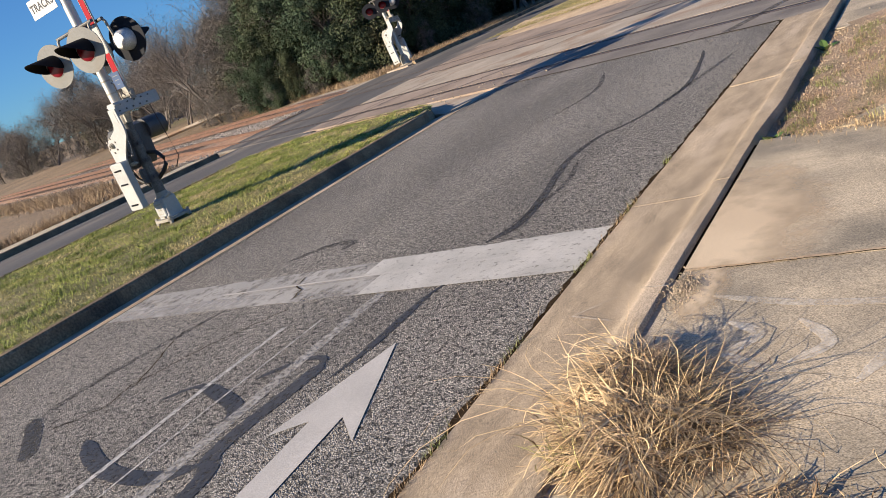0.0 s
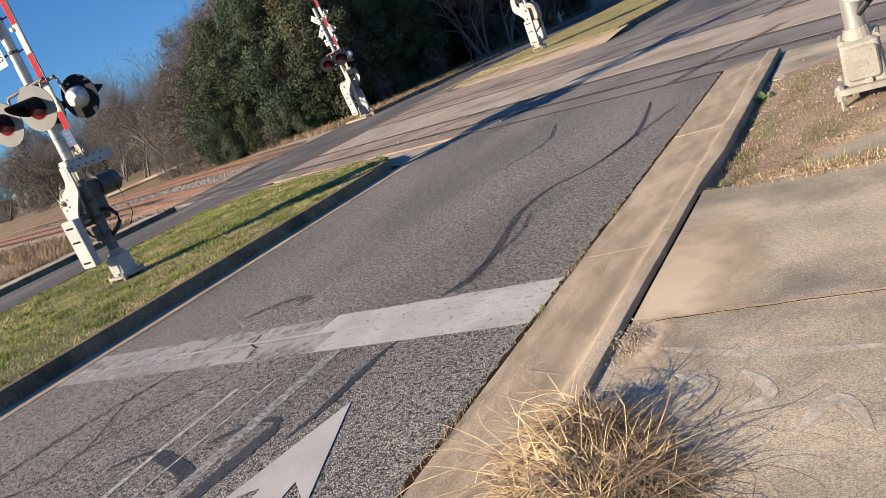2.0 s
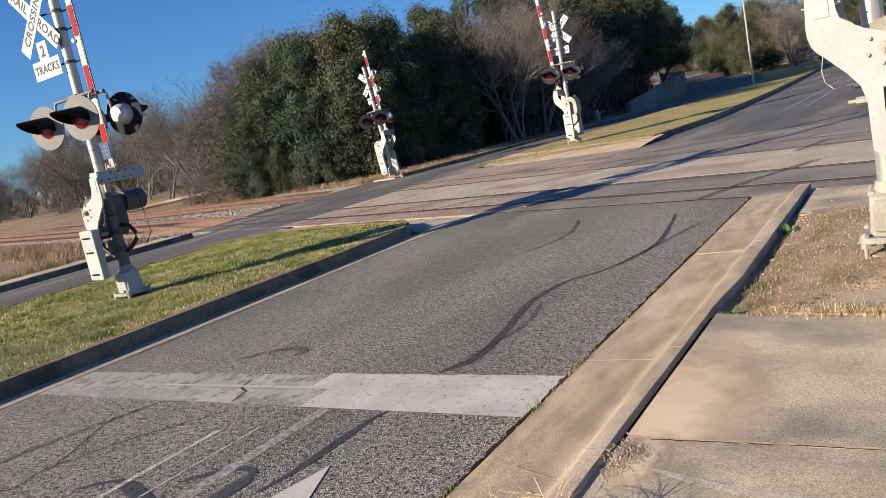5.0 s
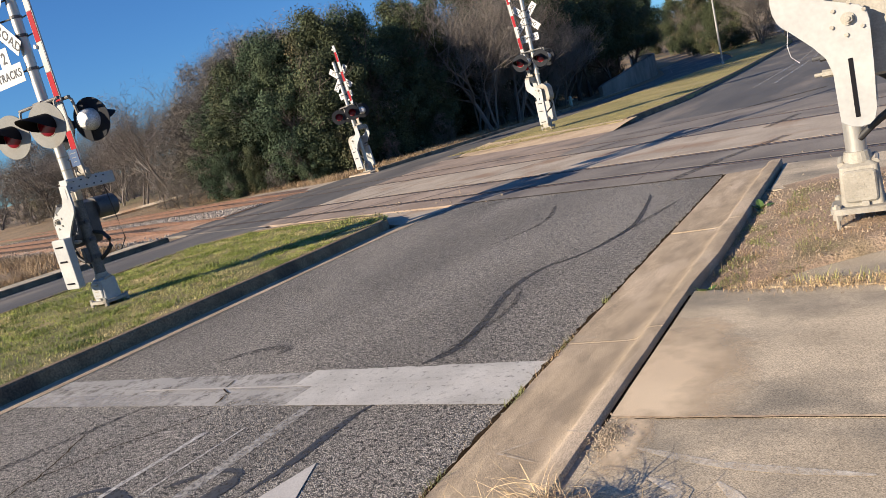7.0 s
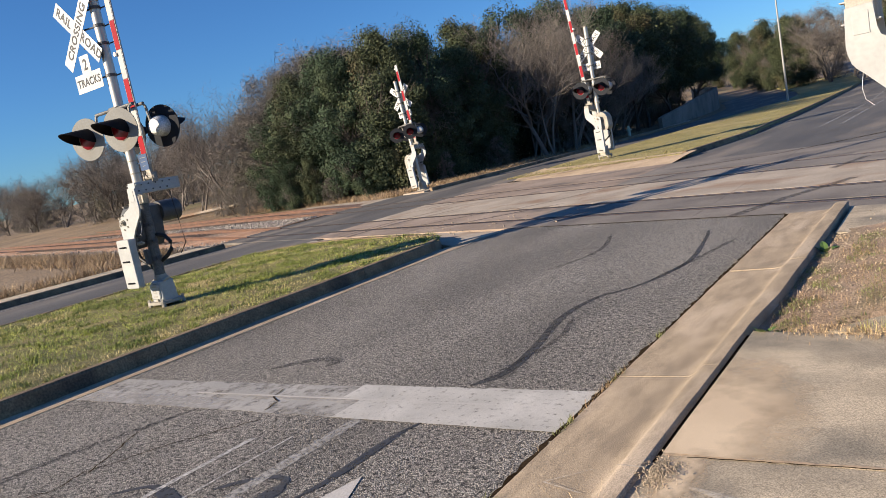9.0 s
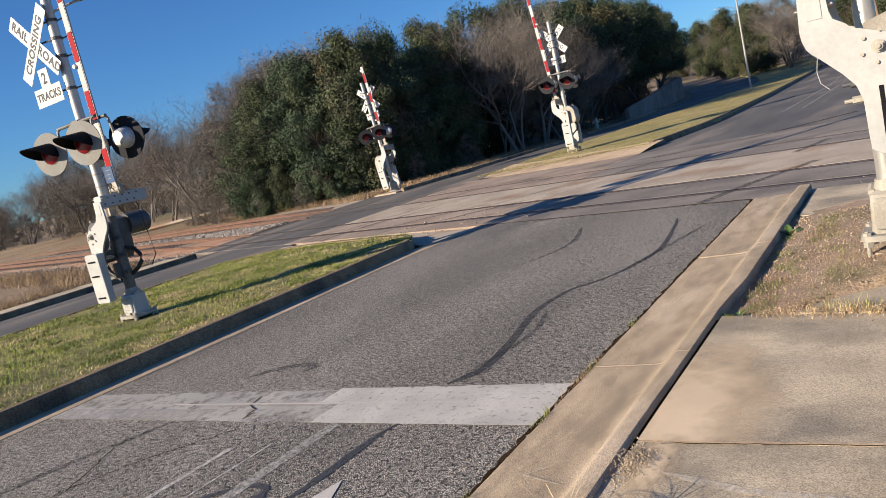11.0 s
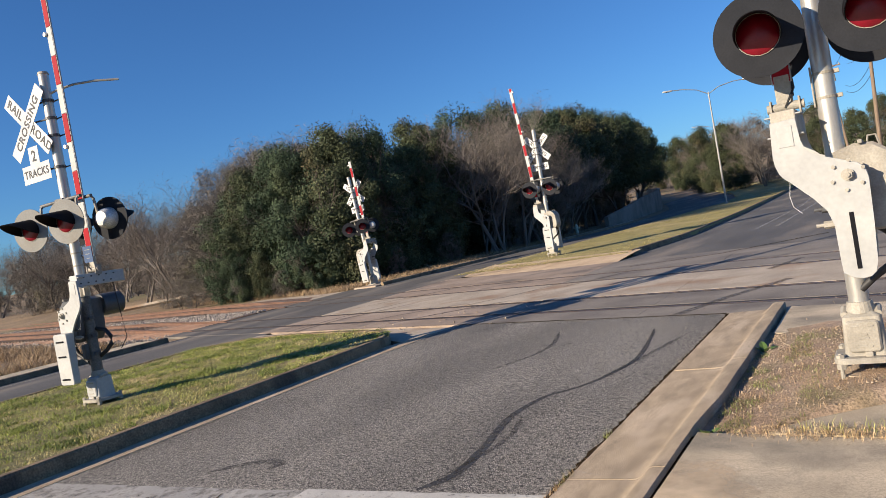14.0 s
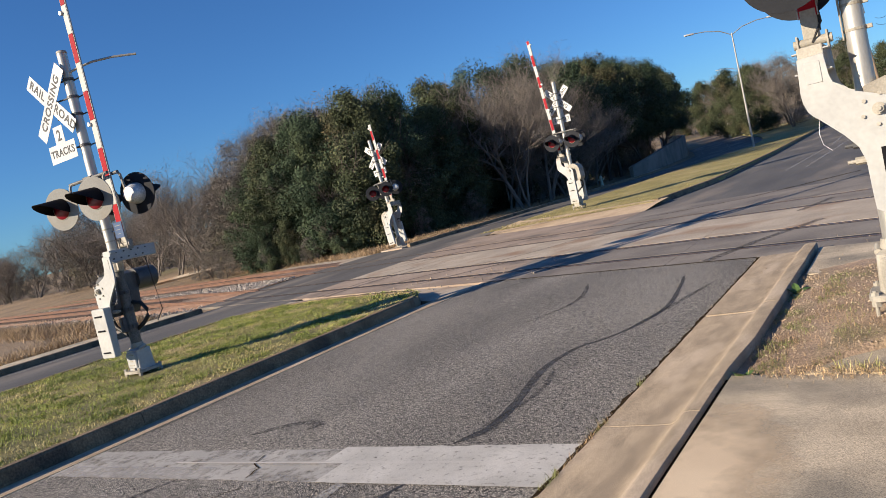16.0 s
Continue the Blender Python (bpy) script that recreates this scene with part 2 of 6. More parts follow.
M_FAINT2 = marking_mat("pale_streak", (0.42, 0.405, 0.38), (0.5, 0.48, 0.45), cover=0.48, soft=0.18, scale=24)
M_TYRE = marking_mat("tyre_rubber_mark", (0.04, 0.04, 0.042), (0.06, 0.06, 0.062), cover=0.58, soft=0.15, scale=16, rough=0.8)
M_TYREFAINT = marking_mat("faint_tyre_mark", (0.035, 0.035, 0.038), (0.05, 0.05, 0.053), cover=0.46, soft=0.18, scale=14, rough=0.8)
M_TAR = marking_mat("crack_sealer_tar", (0.042, 0.043, 0.047), (0.062, 0.063, 0.068), cover=0.61, soft=0.14, scale=20, rough=0.6)
M_CRACK = mat("open_crack", (0.026, 0.018, 0.011), (0.050, 0.035, 0.022), rough=1.0, bump=0, spec=0.0)
M_STOPMID = marking_mat("half_worn_line_paint", (0.40, 0.38, 0.35), (0.50, 0.475, 0.44), cover=0.50, soft=0.20, scale=4)
M_DIRTGREEN = mat("dusty_green_grass", (0.12, 0.135, 0.04), (0.21, 0.215, 0.075), scale=3, rough=0.7, bump=0, island=0.4, fine_mix=0)
M_CHALK = marking_mat("faded_white_spray", (0.70, 0.62, 0.50), (0.78, 0.70, 0.58), cover=0.50, soft=0.20, scale=14)
M_WHITE = mat("weathered_white_paint", (0.335, 0.34, 0.335), (0.405, 0.41, 0.40), scale=3, rough=0.5, bump=0.08, fine=30, fine_mix=0.06, c3=(0.34, 0.31, 0.255), c3_scale=1.8, c3_edge=(0.55, 0.75))
M_GALV = mat("aluminium_mast", (0.40, 0.385, 0.355), (0.50, 0.485, 0.45), scale=4, rough=0.42, metal=0.55, bump=0.06, fine=60, fine_mix=0.08, stretch=(3, 3, 0.4))
M_GALVDARK = mat("dull_grey_sleeve", (0.085, 0.083, 0.08), (0.15, 0.146, 0.14), scale=4, rough=0.5, metal=0.3, bump=0.06)
M_CAST = mat("cast_grey_iron", (0.27, 0.25, 0.21), (0.38, 0.355, 0.305), scale=5, rough=0.65, metal=0.1, bump=0.25, fine=70, fine_mix=0.12, c3=(0.245, 0.222, 0.185), c3_scale=3)
M_DARKIRON = mat("dark_housing_paint", (0.05, 0.052, 0.058), (0.085, 0.087, 0.092), scale=4, rough=0.5, bump=0.1, fine=60, fine_mix=0.15)
M_BLACK = mat("matt_black_paint", (0.004, 0.004, 0.006), (0.008, 0.008, 0.011), scale=5, spec=0.15, rough=0.75, bump=0.05, fine=60, fine_mix=0.1)
M_PLATEDARK = mat("faded_black_backplate", (0.017, 0.019, 0.024), (0.026, 0.028, 0.034), scale=3, spec=0.15, rough=0.75, bump=0.05, fine=80, fine_mix=0.1)
M_PLATEPALE = mat("bleached_grey_backplate", (0.195, 0.195, 0.187), (0.25, 0.25, 0.238), scale=3, spec=0.2, rough=0.7, bump=0.06, fine=50, fine_mix=0.08, c3=(0.22, 0.205, 0.18), c3_scale=2.5)
M_LENS = mat("red_signal_glass", (0.15, 0.002, 0.010), (0.20, 0.003, 0.014), scale=12, rough=0.32, bump=0.0, fine=90, fine_mix=0.1)
M_RED = mat("red_retroreflective_sheet", (0.25, 0.006, 0.014), (0.30, 0.009, 0.018), scale=5, rough=0.6, bump=0.03, fine_mix=0.06, spec=0.15)
M_SIGN = mat("white_sign_sheet", (0.41, 0.42, 0.43), (0.47, 0.48, 0.49), scale=4, rough=0.45, bump=0.02, fine_mix=0.04)
M_INK = mat("black_sign_ink", (0.012, 0.012, 0.012), (0.02, 0.02, 0.02), rough=0.5, bump=0)
M_BLUE = mat("blue_notice_plate", (0.012, 0.045, 0.13), (0.018, 0.06, 0.16), rough=0.5, bump=0)
M_SILVER = mat("silver_lamp_housing", (0.56, 0.56, 0.55), (0.68, 0.68, 0.67), scale=6, rough=0.45, metal=0.25, bump=0.05)
M_RUBBER = mat("black_cable", (0.014, 0.014, 0.015), (0.024, 0.024, 0.026), rough=0.55, bump=0)
M_BARK = mat("grey_brown_bark", (0.07, 0.058, 0.048), (0.12, 0.102, 0.086), scale=4, rough=0.95, bump=0.5, fine=20, fine_mix=0.3, stretch=(2, 2, 0.5))
M_THICKET = mat("brown_thicket_twigs", (0.100, 0.089, 0.080), (0.190, 0.168, 0.150), scale=0.4, rough=0.95, bump=0, island=0.45, fine_mix=0, c3=(0.09, 0.085, 0.04), c3_scale=0.25)
M_TWIG = mat("bare_twig_bark", (0.105, 0.091, 0.081), (0.20, 0.174, 0.154), scale=0.6, rough=0.95, bump=0, island=0.3, fine_mix=0)
M_LEAF = mat("evergreen_leaf", (0.030, 0.050, 0.029), (0.070, 0.100, 0.058), scale=0.5, rough=0.8, spec=0.2, bump=0, island=0.5, fine_mix=0, c3=(0.082, 0.102, 0.052), c3_scale=0.4)
M_LEAFOLIVE = mat("olive_leaf", (0.040, 0.054, 0.029), (0.086, 0.100, 0.052), scale=0.5, rough=0.8, spec=0.2, bump=0, island=0.5, fine_mix=0, c3=(0.11, 0.09, 0.05), c3_scale=0.4)
M_WOODPOLE = mat("utility_pole_wood", (0.16, 0.115, 0.08), (0.24, 0.18, 0.13), scale=3, rough=0.9, bump=0.3, stretch=(6, 6, 0.4))
M_STEELPOLE = mat("street_lamp_steel", (0.30, 0.30, 0.295), (0.38, 0.38, 0.37), scale=3, rough=0.5, metal=0.3, bump=0.04)
M_WALLCONC = mat("stained_retaining_wall", (0.17, 0.152, 0.13), (0.26, 0.235, 0.205), scale=0.5, rough=0.92, bump=0.3, fine=12, fine_mix=0.2, c3=(0.14, 0.13, 0.115), c3_scale=0.4)

# ---- building helpers ----


def link(name, me, material, parent=None, label=""):
    me.materials.append(material)
    ob = new(name, me)
    if parent is not None:
        ob.parent = parent
    if label:
        tagged(ob, label)
    return ob


def part(name, bm, material, parent, label="", smooth=False):
    """Links a bmesh as one mesh object under a thing or a part."""
    me = bpy.data.meshes.new(name)
    bmesh.ops.recalc_face_normals(bm, faces=bm.faces)
    bm.to_mesh(me)
    bm.free()
    if smooth:
        me.polygons.foreach_set("use_smooth", [True] * len(me.polygons))
        me.set_sharp_from_angle(angle=radians(38))
    return link(name, me, material, parent, label)


def soup(name, verts, faces, material, parent=None, label="", smooth=False):
    me = bpy.data.meshes.new(name)
    me.from_pydata(verts, [], faces)
    me.update()
    if smooth:
        me.polygons.foreach_set("use_smooth", [True] * len(me.polygons))
    return link(name, me, material, parent, label)


def box(bm, c, s, bevel=0.0, m=None):
    made = bmesh.ops.create_cube(bm, size=1.0, matrix=Matrix.Translation(c) @ Matrix.Diagonal((*s, 1)))["verts"]
    if bevel:
        es = list({e for v in made for e in v.link_edges})
        made = list({v for f in bmesh.ops.bevel(bm, geom=es, offset=bevel, segments=2, affect='EDGES', profile=0.5)["faces"] for v in f.verts} | {v for v in made if v.is_valid})
    if m is not None:
        bmesh.ops.transform(bm, matrix=m, verts=made)
    return bm


def tube(bm, p, q, r, r2=None, seg=16, caps=True):
    p, q = Vector(p), Vector(q)
    d = q - p
    m = Matrix.Translation((p + q) / 2) @ d.to_track_quat("Z", "Y").to_matrix().to_4x4()
    bmesh.ops.create_cone(bm, cap_ends=caps, segments=seg, radius1=r, radius2=r if r2 is None else r2, depth=d.length, matrix=m)
    return bm


def bent(bm, pts, r, seg=8):
    """A pipe along a list of points."""
    rings = []
    for i, p in enumerate(pts):
        a, b = Vector(pts[max(i - 1, 0)]), Vector(pts[min(i + 1, len(pts) - 1)])
        q = (b - a).to_track_quat("Z", "Y")
        rings.append([bm.verts.new(Vector(p) + q @ Vector((r * math.cos(k * math.tau / seg), r * math.sin(k * math.tau / seg), 0))) for k in range(seg)])
    for a, b in zip(rings, rings[1:]):
        for k in range(seg):
            bm.faces.new((a[k], a[(k + 1) % seg], b[(k + 1) % seg], b[k]))
    bm.faces.new(rings[0][::-1])
    bm.faces.new(rings[-1])
    return bm


def slab(bm, outline, z0, z1, m=None, bevel=0.0):
    """A plate from an outline in x, y between z0 and z1."""
    lo = [bm.verts.new((x, y, z0)) for x, y in outline]
    hi = [bm.verts.new((x, y, z1)) for x, y in outline]
    n = len(outline)
    fs = [bm.faces.new(hi), bm.faces.new(lo[::-1])]
    for i in range(n):
        fs.append(bm.faces.new((lo[i], lo[(i + 1) % n], hi[(i + 1) % n], hi[i])))
    vs = lo + hi
    if bevel:
        es = [e for e in fs[0].edges]
        r = bmesh.ops.bevel(bm, geom=es, offset=bevel, segments=1, affect='EDGES')
        vs = list({v for f in r["faces"] for v in f.verts} | {v for v in vs if v.is_valid})
    if m is not None:
        bmesh.ops.transform(bm, matrix=m, verts=vs)
    return bm


def thing(name, at, label, category, group="", rz=0.0, rx=0.0, ry=0.0):
    ob = new(name)
    ob.empty_display_size = 0.2
    ob.matrix_world = pose(*at, rx, ry, rz)
    return tagged(ob, label, category, group)


def rounded(w, h, r, seg=4, cx=0.0, cy=0.0):
    pts = []
    for sx, sy, a0 in ((1, -1, -90), (1, 1, 0), (-1, 1, 90), (-1, -1, 180)):
        for k in range(seg + 1):
            a = radians(a0 + 90 * k / seg)
            pts.append((cx + sx * (w / 2 - r) + r * math.cos(a), cy + sy * (h / 2 - r) + r * math.sin(a)))
    return pts


def lettering(body, height):
    """A flat mesh of words in the built-in font, centred, capitals of that height."""
    cu = bpy.data.curves.new("words", 'FONT')
    cu.body, cu.align_x, cu.align_y, cu.size = body, 'CENTER', 'CENTER', height / 0.69
    cu.space_character = 1.12
    cu.offset = height * 0.028
    cu.extrude = 0.0012
    tmp = new("words", cu)
    me = bpy.data.meshes.new_from_object(tmp.evaluated_get(bpy.context.evaluated_depsgraph_get()))
    bpy.data.objects.remove(tmp)
    me.name = "letters"
    return me


def sheet(name, xs, ys, height, material, label="", kind="structure", thick=0.0):
    """A grid over xs, ys with z from height(x, y)."""
    verts = [(x, y, height(x, y)) for y in ys for x in xs]
    w = len(xs)
    faces = [(j * w + i, j * w + i + 1, (j + 1) * w + i + 1, (j + 1) * w + i) for j in range(len(ys) - 1) for i in range(w - 1)]
    ob = soup(name, verts, faces, material, smooth=True)
    return tagged(ob, label, kind=kind)


def lin(a, b, n):
    return [a + (b - a) * i / (n - 1) for i in range(n)]


def ribbon(pts, widths, z, taper=False):
    """A flat strip along points in plan: verts and faces."""
    vs, fs = [], []
    for i, (x, y) in enumerate(pts):
        a, b = pts[max(i - 1, 0)], pts[min(i + 1, len(pts) - 1)]
        t = Vector((b[0] - a[0], b[1] - a[1])).normalized()
        w = widths[min(i, len(widths) - 1)] if isinstance(widths, (list, tuple)) else widths
        if taper:
            w *= min(1.0, 0.25 + 0.75 * min(i, len(pts) - 1 - i) / 3.0)
        vs += [(x - t.y * w / 2, y + t.x * w / 2, z), (x + t.y * w / 2, y - t.x * w / 2, z)]
    for i in range(len(pts) - 1):
        fs.append((2 * i, 2 * i + 1, 2 * i + 3, 2 * i + 2))
    return vs, fs


def wander(pts, step=0.12, amp=0.012, seed=0):
    """Points along a line, with a small hand-drawn waver."""
    rng, out = random.Random(seed), []
    for (x0, y0), (x1, y1) in zip(pts, pts[1:]):
        n = max(2, int(math.hypot(x1 - x0, y1 - y0) / step))
        out += [(x0 + (x1 - x0) * i / n + rng.uniform(-amp, amp), y0 + (y1 - y0) * i / n + rng.uniform(-amp, amp)) for i in range(n)]
    return out + [pts[-1]]


def smooth_line(pts, n=6):
    """A Catmull-Rom line through points in plan."""
    out, p = [], [pts[0], *pts, pts[-1]]
    for i in range(1, len(p) - 2):
        for k in range(n):
            t = k / n
            out.append(tuple(0.5 * (2 * p[i][c] + (p[i + 1][c] - p[i - 1][c]) * t + (2 * p[i - 1][c] - 5 * p[i][c] + 4 * p[i + 1][c] - p[i + 2][c]) * t * t
                                    + (3 * p[i][c] - p[i - 1][c] - 3 * p[i + 1][c] + p[i + 2][c]) * t ** 3) for c in (0, 1)))
    return out + [pts[-1]]


def blades(name, spots, material, length, width, lean=0.5, label="", seed=1, category="", kind="stuff", curve=0.35, segs=2):
    """Grass blades at (x, y, z): thin bent strips."""
    rng = np.random.default_rng(seed)
    vs, fs = [], []
    for x, y, z in spots:
        a, ln = rng.uniform(0, math.tau), length * rng.uniform(0.5, 1.3)
        b = rng.uniform(0, lean)
        wx, wy = -math.sin(a) * width / 2, math.cos(a) * width / 2
        base = len(vs)
        for k in range(segs + 1):
            t = k / segs
            out = ln * t * math.sin(b + curve * t)
            up = ln * t * math.cos(b + curve * t)
            f = 1 - 0.8 * t
            cx, cy, cz = x + math.cos(a) * out, y + math.sin(a) * out, z + max(up, 0.002)
            vs += [(cx - wx * f, cy - wy * f, cz), (cx + wx * f, cy + wy * f, cz)]
        fs += [(base + 2 * k, base + 2 * k + 1, base + 2 * k + 3, base + 2 * k + 2) for k in range(segs)]
    return tagged(soup(name, vs, fs, material), label, category, kind=kind)


# ---- ground and roads ----
SLOPE = -0.262                      # the tracks run across the road at an angle
GUT, CURBF, CURBB = -2.0, -1.46, -1.29
MEDF = -7.36


def far_rise(x, y):
    """The land climbs gently a long way off."""
    d = max(0.0, y - 75.0)
    return 0.04 * d - 0.04 * 30 * (1 - math.exp(-d / 30))


ground_xs = [-900, -500, -300, -200, *lin(-150, 60, 43), 120, 250, 500, 900]
ground_ys = [-400, -200, -80, -30, *lin(-10, 160, 52), 220, 320, 500, 900]
sheet("ground", ground_xs, ground_ys, lambda x, y: -0.06 + far_rise(x, y) + (0.9 * min(1, max(0, (-x - 24) / 30)) * min(1, max(0, (y - 26) / 15))), M_GROUND, "tan winter ground reaching the horizon")


def road_sheet(name, left, right, ys, material, label, z=0.0):
    verts, faces, n = [], [], 7
    for y in ys:
        a, b = left(y), right(y)
        verts += [(a + (b - a) * i / (n - 1), y, z + far_rise(0, y)) for i in range(n)]
    for j in range(len(ys) - 1):
        for i in range(n - 1):
            faces.append((j * n + i, j * n + i + 1, (j + 1) * n + i + 1, (j + 1) * n + i))
    return tagged(soup(name, verts, faces, material, smooth=True), label, kind="structure")


def interp(table):
    xs, vs = [t[0] for t in table], [t[1] for t in table]
    return lambda y: float(np.interp(y, xs, vs))


# the lane beside the camera: coarse chip-seal asphalt up to the crossing
def lane_edge(x):
    return 9.75 + SLOPE * x


vs, fs = [], []
nx, ny = 12, 40
for j in range(ny + 1):
    for i in range(nx + 1):
        x = MEDF + 0.3 + (GUT - MEDF - 0.3) * i / nx
        y = -9 + (lane_edge(x) + 9) * j / ny
        vs.append((x, y, 0.0))
for j in range(ny):
    for i in range(nx):
        k = j * (nx + 1) + i
        fs.append((k, k + 1, k + nx + 2, k + nx + 1))
tagged(soup("road", vs, fs, M_CHIP, smooth=True), "coarse grey chip-seal asphalt lane", kind="structure")

far_l = interp([(18, -7.2), (21, -7.2), (28, -6.4), (42, -6.6), (69, -7.6), (88, -8.6), (130, -14), (200, -30)])
far_r = interp([(18, 2.5), (28, 1.5), (42, 0.5), (69, -1.6), (88, -3.0), (130, -8.5), (200, -24)])
opp_l = interp([(-9, -17.7), (15, -17.6), (23, -18.1), (30, -17.3), (39, -16.6), (53, -16.2), (66, -17.5), (80, -20), (95, -24), (130, -36), (200, -66)])
opp_r = interp([(-9, -13.4), (12, -13.3), (21, -13.6), (30, -13.0), (43, -12.6), (67, -12.0), (80, -13.2), (95, -16), (130, -26), (200, -54)])
road_sheet("road_far", far_l, far_r, lin(18.0, 200, 50), M_FARROAD, "smooth dark asphalt road beyond the crossing")
road_sheet("road_opposite", opp_l, opp_r, lin(-9, 200, 60), M_FARROAD, "dark asphalt carriageway across the median", z=-0.004)

# crossing: pale and rust-stained panels between the tracks


def band(name, y0, y1, x0, x1, z, material, label, parent=None, thick=0.12):
    """A strip across the road between two offsets along the tracks' slope."""
    bm = bmesh.new()
    slab(bm, [(x0, y0 + SLOPE * x0), (x1, y0 + SLOPE * x1), (x1, y1 + SLOPE * x1), (x0, y1 + SLOPE * x0)], z - thick, z)
    ob = part(name, bm, material, parent)
    return tagged(ob, label, kind="structure") if parent is None else ob


RAILS = (10.62, 12.08, 14.85, 16.31)
crossing = thing("railroad_crossing", (0, 0, 0), "dirty crossing panels between two railroad tracks", "crossing")
edges = [9.75, RAILS[0] - 0.10, RAILS[0] + 0.14, RAILS[1] - 0.14, RAILS[1] + 0.10, RAILS[2] - 0.10, RAILS[2] + 0.14, RAILS[3] - 0.14, RAILS[3] + 0.10, 19.2]
cuts = [-19.5, -17.4, -13.9, -10.5, -7.0, -3.4, 0.2, 3.4, 7.0]
spans = [(0, 1), (2, 3), (4, 5), (6, 7), (8, 9)]
for a, b in spans:
    for x0, x1 in zip(cuts, cuts[1:]):
        dark = x1 <= -13.8
        tan = -13.8 < x1 < -6.9
        pale = (a, b) == (4, 5)
        band("panel", edges[a], edges[b], x0 + 0.003, x1 - 0.003, 0.005, M_FARROAD if dark else M_PALECONC if pale else M_PANEL if tan else M_PANELGREY, "", crossing)
for r in RAILS:
    inner = 1 if r in (RAILS[0], RAILS[2]) else -1
    y0, y1 = sorted((r - inner * 0.10, r + inner * 0.14))
    band("flangeway", y0, y1, -19.4, 7.0, 0.0012, M_FLANGE, "", crossing)
tagged(crossing, kind="structure")
track_root = {}
for k, (ra, rb) in enumerate(((RAILS[0], RAILS[1]), (RAILS[2], RAILS[3]))):
    tr = thing("railroad_track", (0, 0, 0), "rusty railroad track crossing the road at an angle", "track", "railroad tracks")
    track_root[k] = tr
    for r in (ra, rb):
        sec = [(-0.035, 0), (0.035, 0), (0.035, 0.03), (0.012, 0.045), (0.012, 0.10), (0.035, 0.115), (0.035, 0.145), (-0.035, 0.145), (-0.035, 0.115), (-0.012, 0.10), (-0.012, 0.045), (-0.035, 0.03)]
        for run, steel in ((((-260, 0.16), (-60, 0.10), (-24, 0.02), (-19, -0.125)), M_RUST), (((-18.99, -0.1412), (8, -0.1412), (60, -0.1)), M_RAIL)):
            bm, rings = bmesh.new(), []
            for x, zt in run:
                rings.append([bm.verts.new((x, r + SLOPE * x + u, zt + v)) for u, v in sec])
            for p, q in zip(rings, rings[1:]):
                for i in range(len(sec)):
                    bm.faces.new((p[i], p[(i + 1) % 12], q[(i + 1) % 12], q[i]))
            part("rail", bm, steel, tr)
    bm = bmesh.new()
    box(bm, (0, 0, 0), (0.22, 2.5, 0.16), 0.015)
    tie_me = bpy.data.meshes.new("tie")
    bm.to_mesh(tie_me)
    bm.free()
    tie_me.materials.append(M_WOODPOLE)
    for i in range(60):
        x = -19.9 - i * 0.55
        y = (ra + rb) / 2 + SLOPE * x
        ob = new("tie", tie_me)
        ob.parent = tr
        ob.matrix_local = pose(x, y, -0.115 + 0.09 * min(1, (i + 1) / 12), 0, 0, math.degrees(math.atan(SLOPE)))


def bed(name, o0, o1, z0, z1, x0, x1, material, label, jag=0.0):
    """A bed of ballast along the tracks, with a crowned top."""
    xs, prof = lin(x0, x1, 60), [(o0, z0 - 0.25), (o0 + 0.5, z0), ((o0 + o1) / 2, z1), (o1 - 0.5, z0), (o1, z0 - 0.25)]
    vs, fs = [], []
    for x in xs:
        for o, z in prof:
            vs.append((x, o + SLOPE * x + random.uniform(-jag, jag), z + random.uniform(-0.03, 0.03)))
    for i in range(len(xs) - 1):
        for k in range(4):
            fs.append((i * 5 + k, i * 5 + k + 1, (i + 1) * 5 + k + 1, (i + 1) * 5 + k))
    return tagged(soup(name, vs, fs, material, smooth=True), label, kind="structure")


bed("ballast_bed", 9.2, 18.2, 0.0, 0.03, -19.6, -260, M_REDDIRT, "rust-red stained ballast under the tracks", 0.1)


def stones(name, n, region, size, material, label, seed, category="", z=lambda x, y: 0.0, flat=0.6):
    """Loose angular stones, joined."""
    rng = random.Random(seed)
    vs, fs = [], []
    for _ in range(n):
        x, y = region(rng)
        s = size * rng.uniform(0.5, 1.3)
        a, c = rng.uniform(0, math.tau), len(vs)
        for k, (u, v, w) in enumerate(((1, 0, 0.1), (0.2, 0.9, 0), (-0.9, 0.3, 0.1), (-0.3, -0.9, 0), (0.3, 0.1, 1.0), (-0.2, -0.1, 0.8))):
            u, v, w = u * rng.uniform(0.7, 1.2), v * rng.uniform(0.7, 1.2), w * rng.uniform(0.6, 1.2)
            vs.append((x + s / 2 * (u * math.cos(a) - v * math.sin(a)), y + s / 2 * (u * math.sin(a) + v * math.cos(a)), z(x, y) + s * flat * w))
        fs += [(c, c + 1, c + 4), (c + 1, c + 2, c + 5), (c + 1, c + 5, c + 4), (c + 2, c + 3, c + 5), (c + 3, c, c + 4), (c + 3, c + 4, c + 5)]
    return tagged(soup(name, vs, fs, material), label, category, kind="stuff")


def along(o0, o1, x0, x1):
    def pick(rng):
        x = x0 + (x1 - x0) * rng.random() ** 1.6
        return x, rng.uniform(o0, o1) + SLOPE * x
    return pick


stones("ballast", 9000, along(12.6, 14.4, -19.8, -75), 0.11, M_BALLAST, "loose grey ballast stones between the tracks", 3, "ballast", lambda x, y: 0.0)
stones("ballast", 6000, along(7.6, 10.2, -19.5, -60), 0.11, M_BALLAST, "loose grey ballast stones beside the track", 4, "ballast", lambda x, y: -0.06)

# ---- median ----


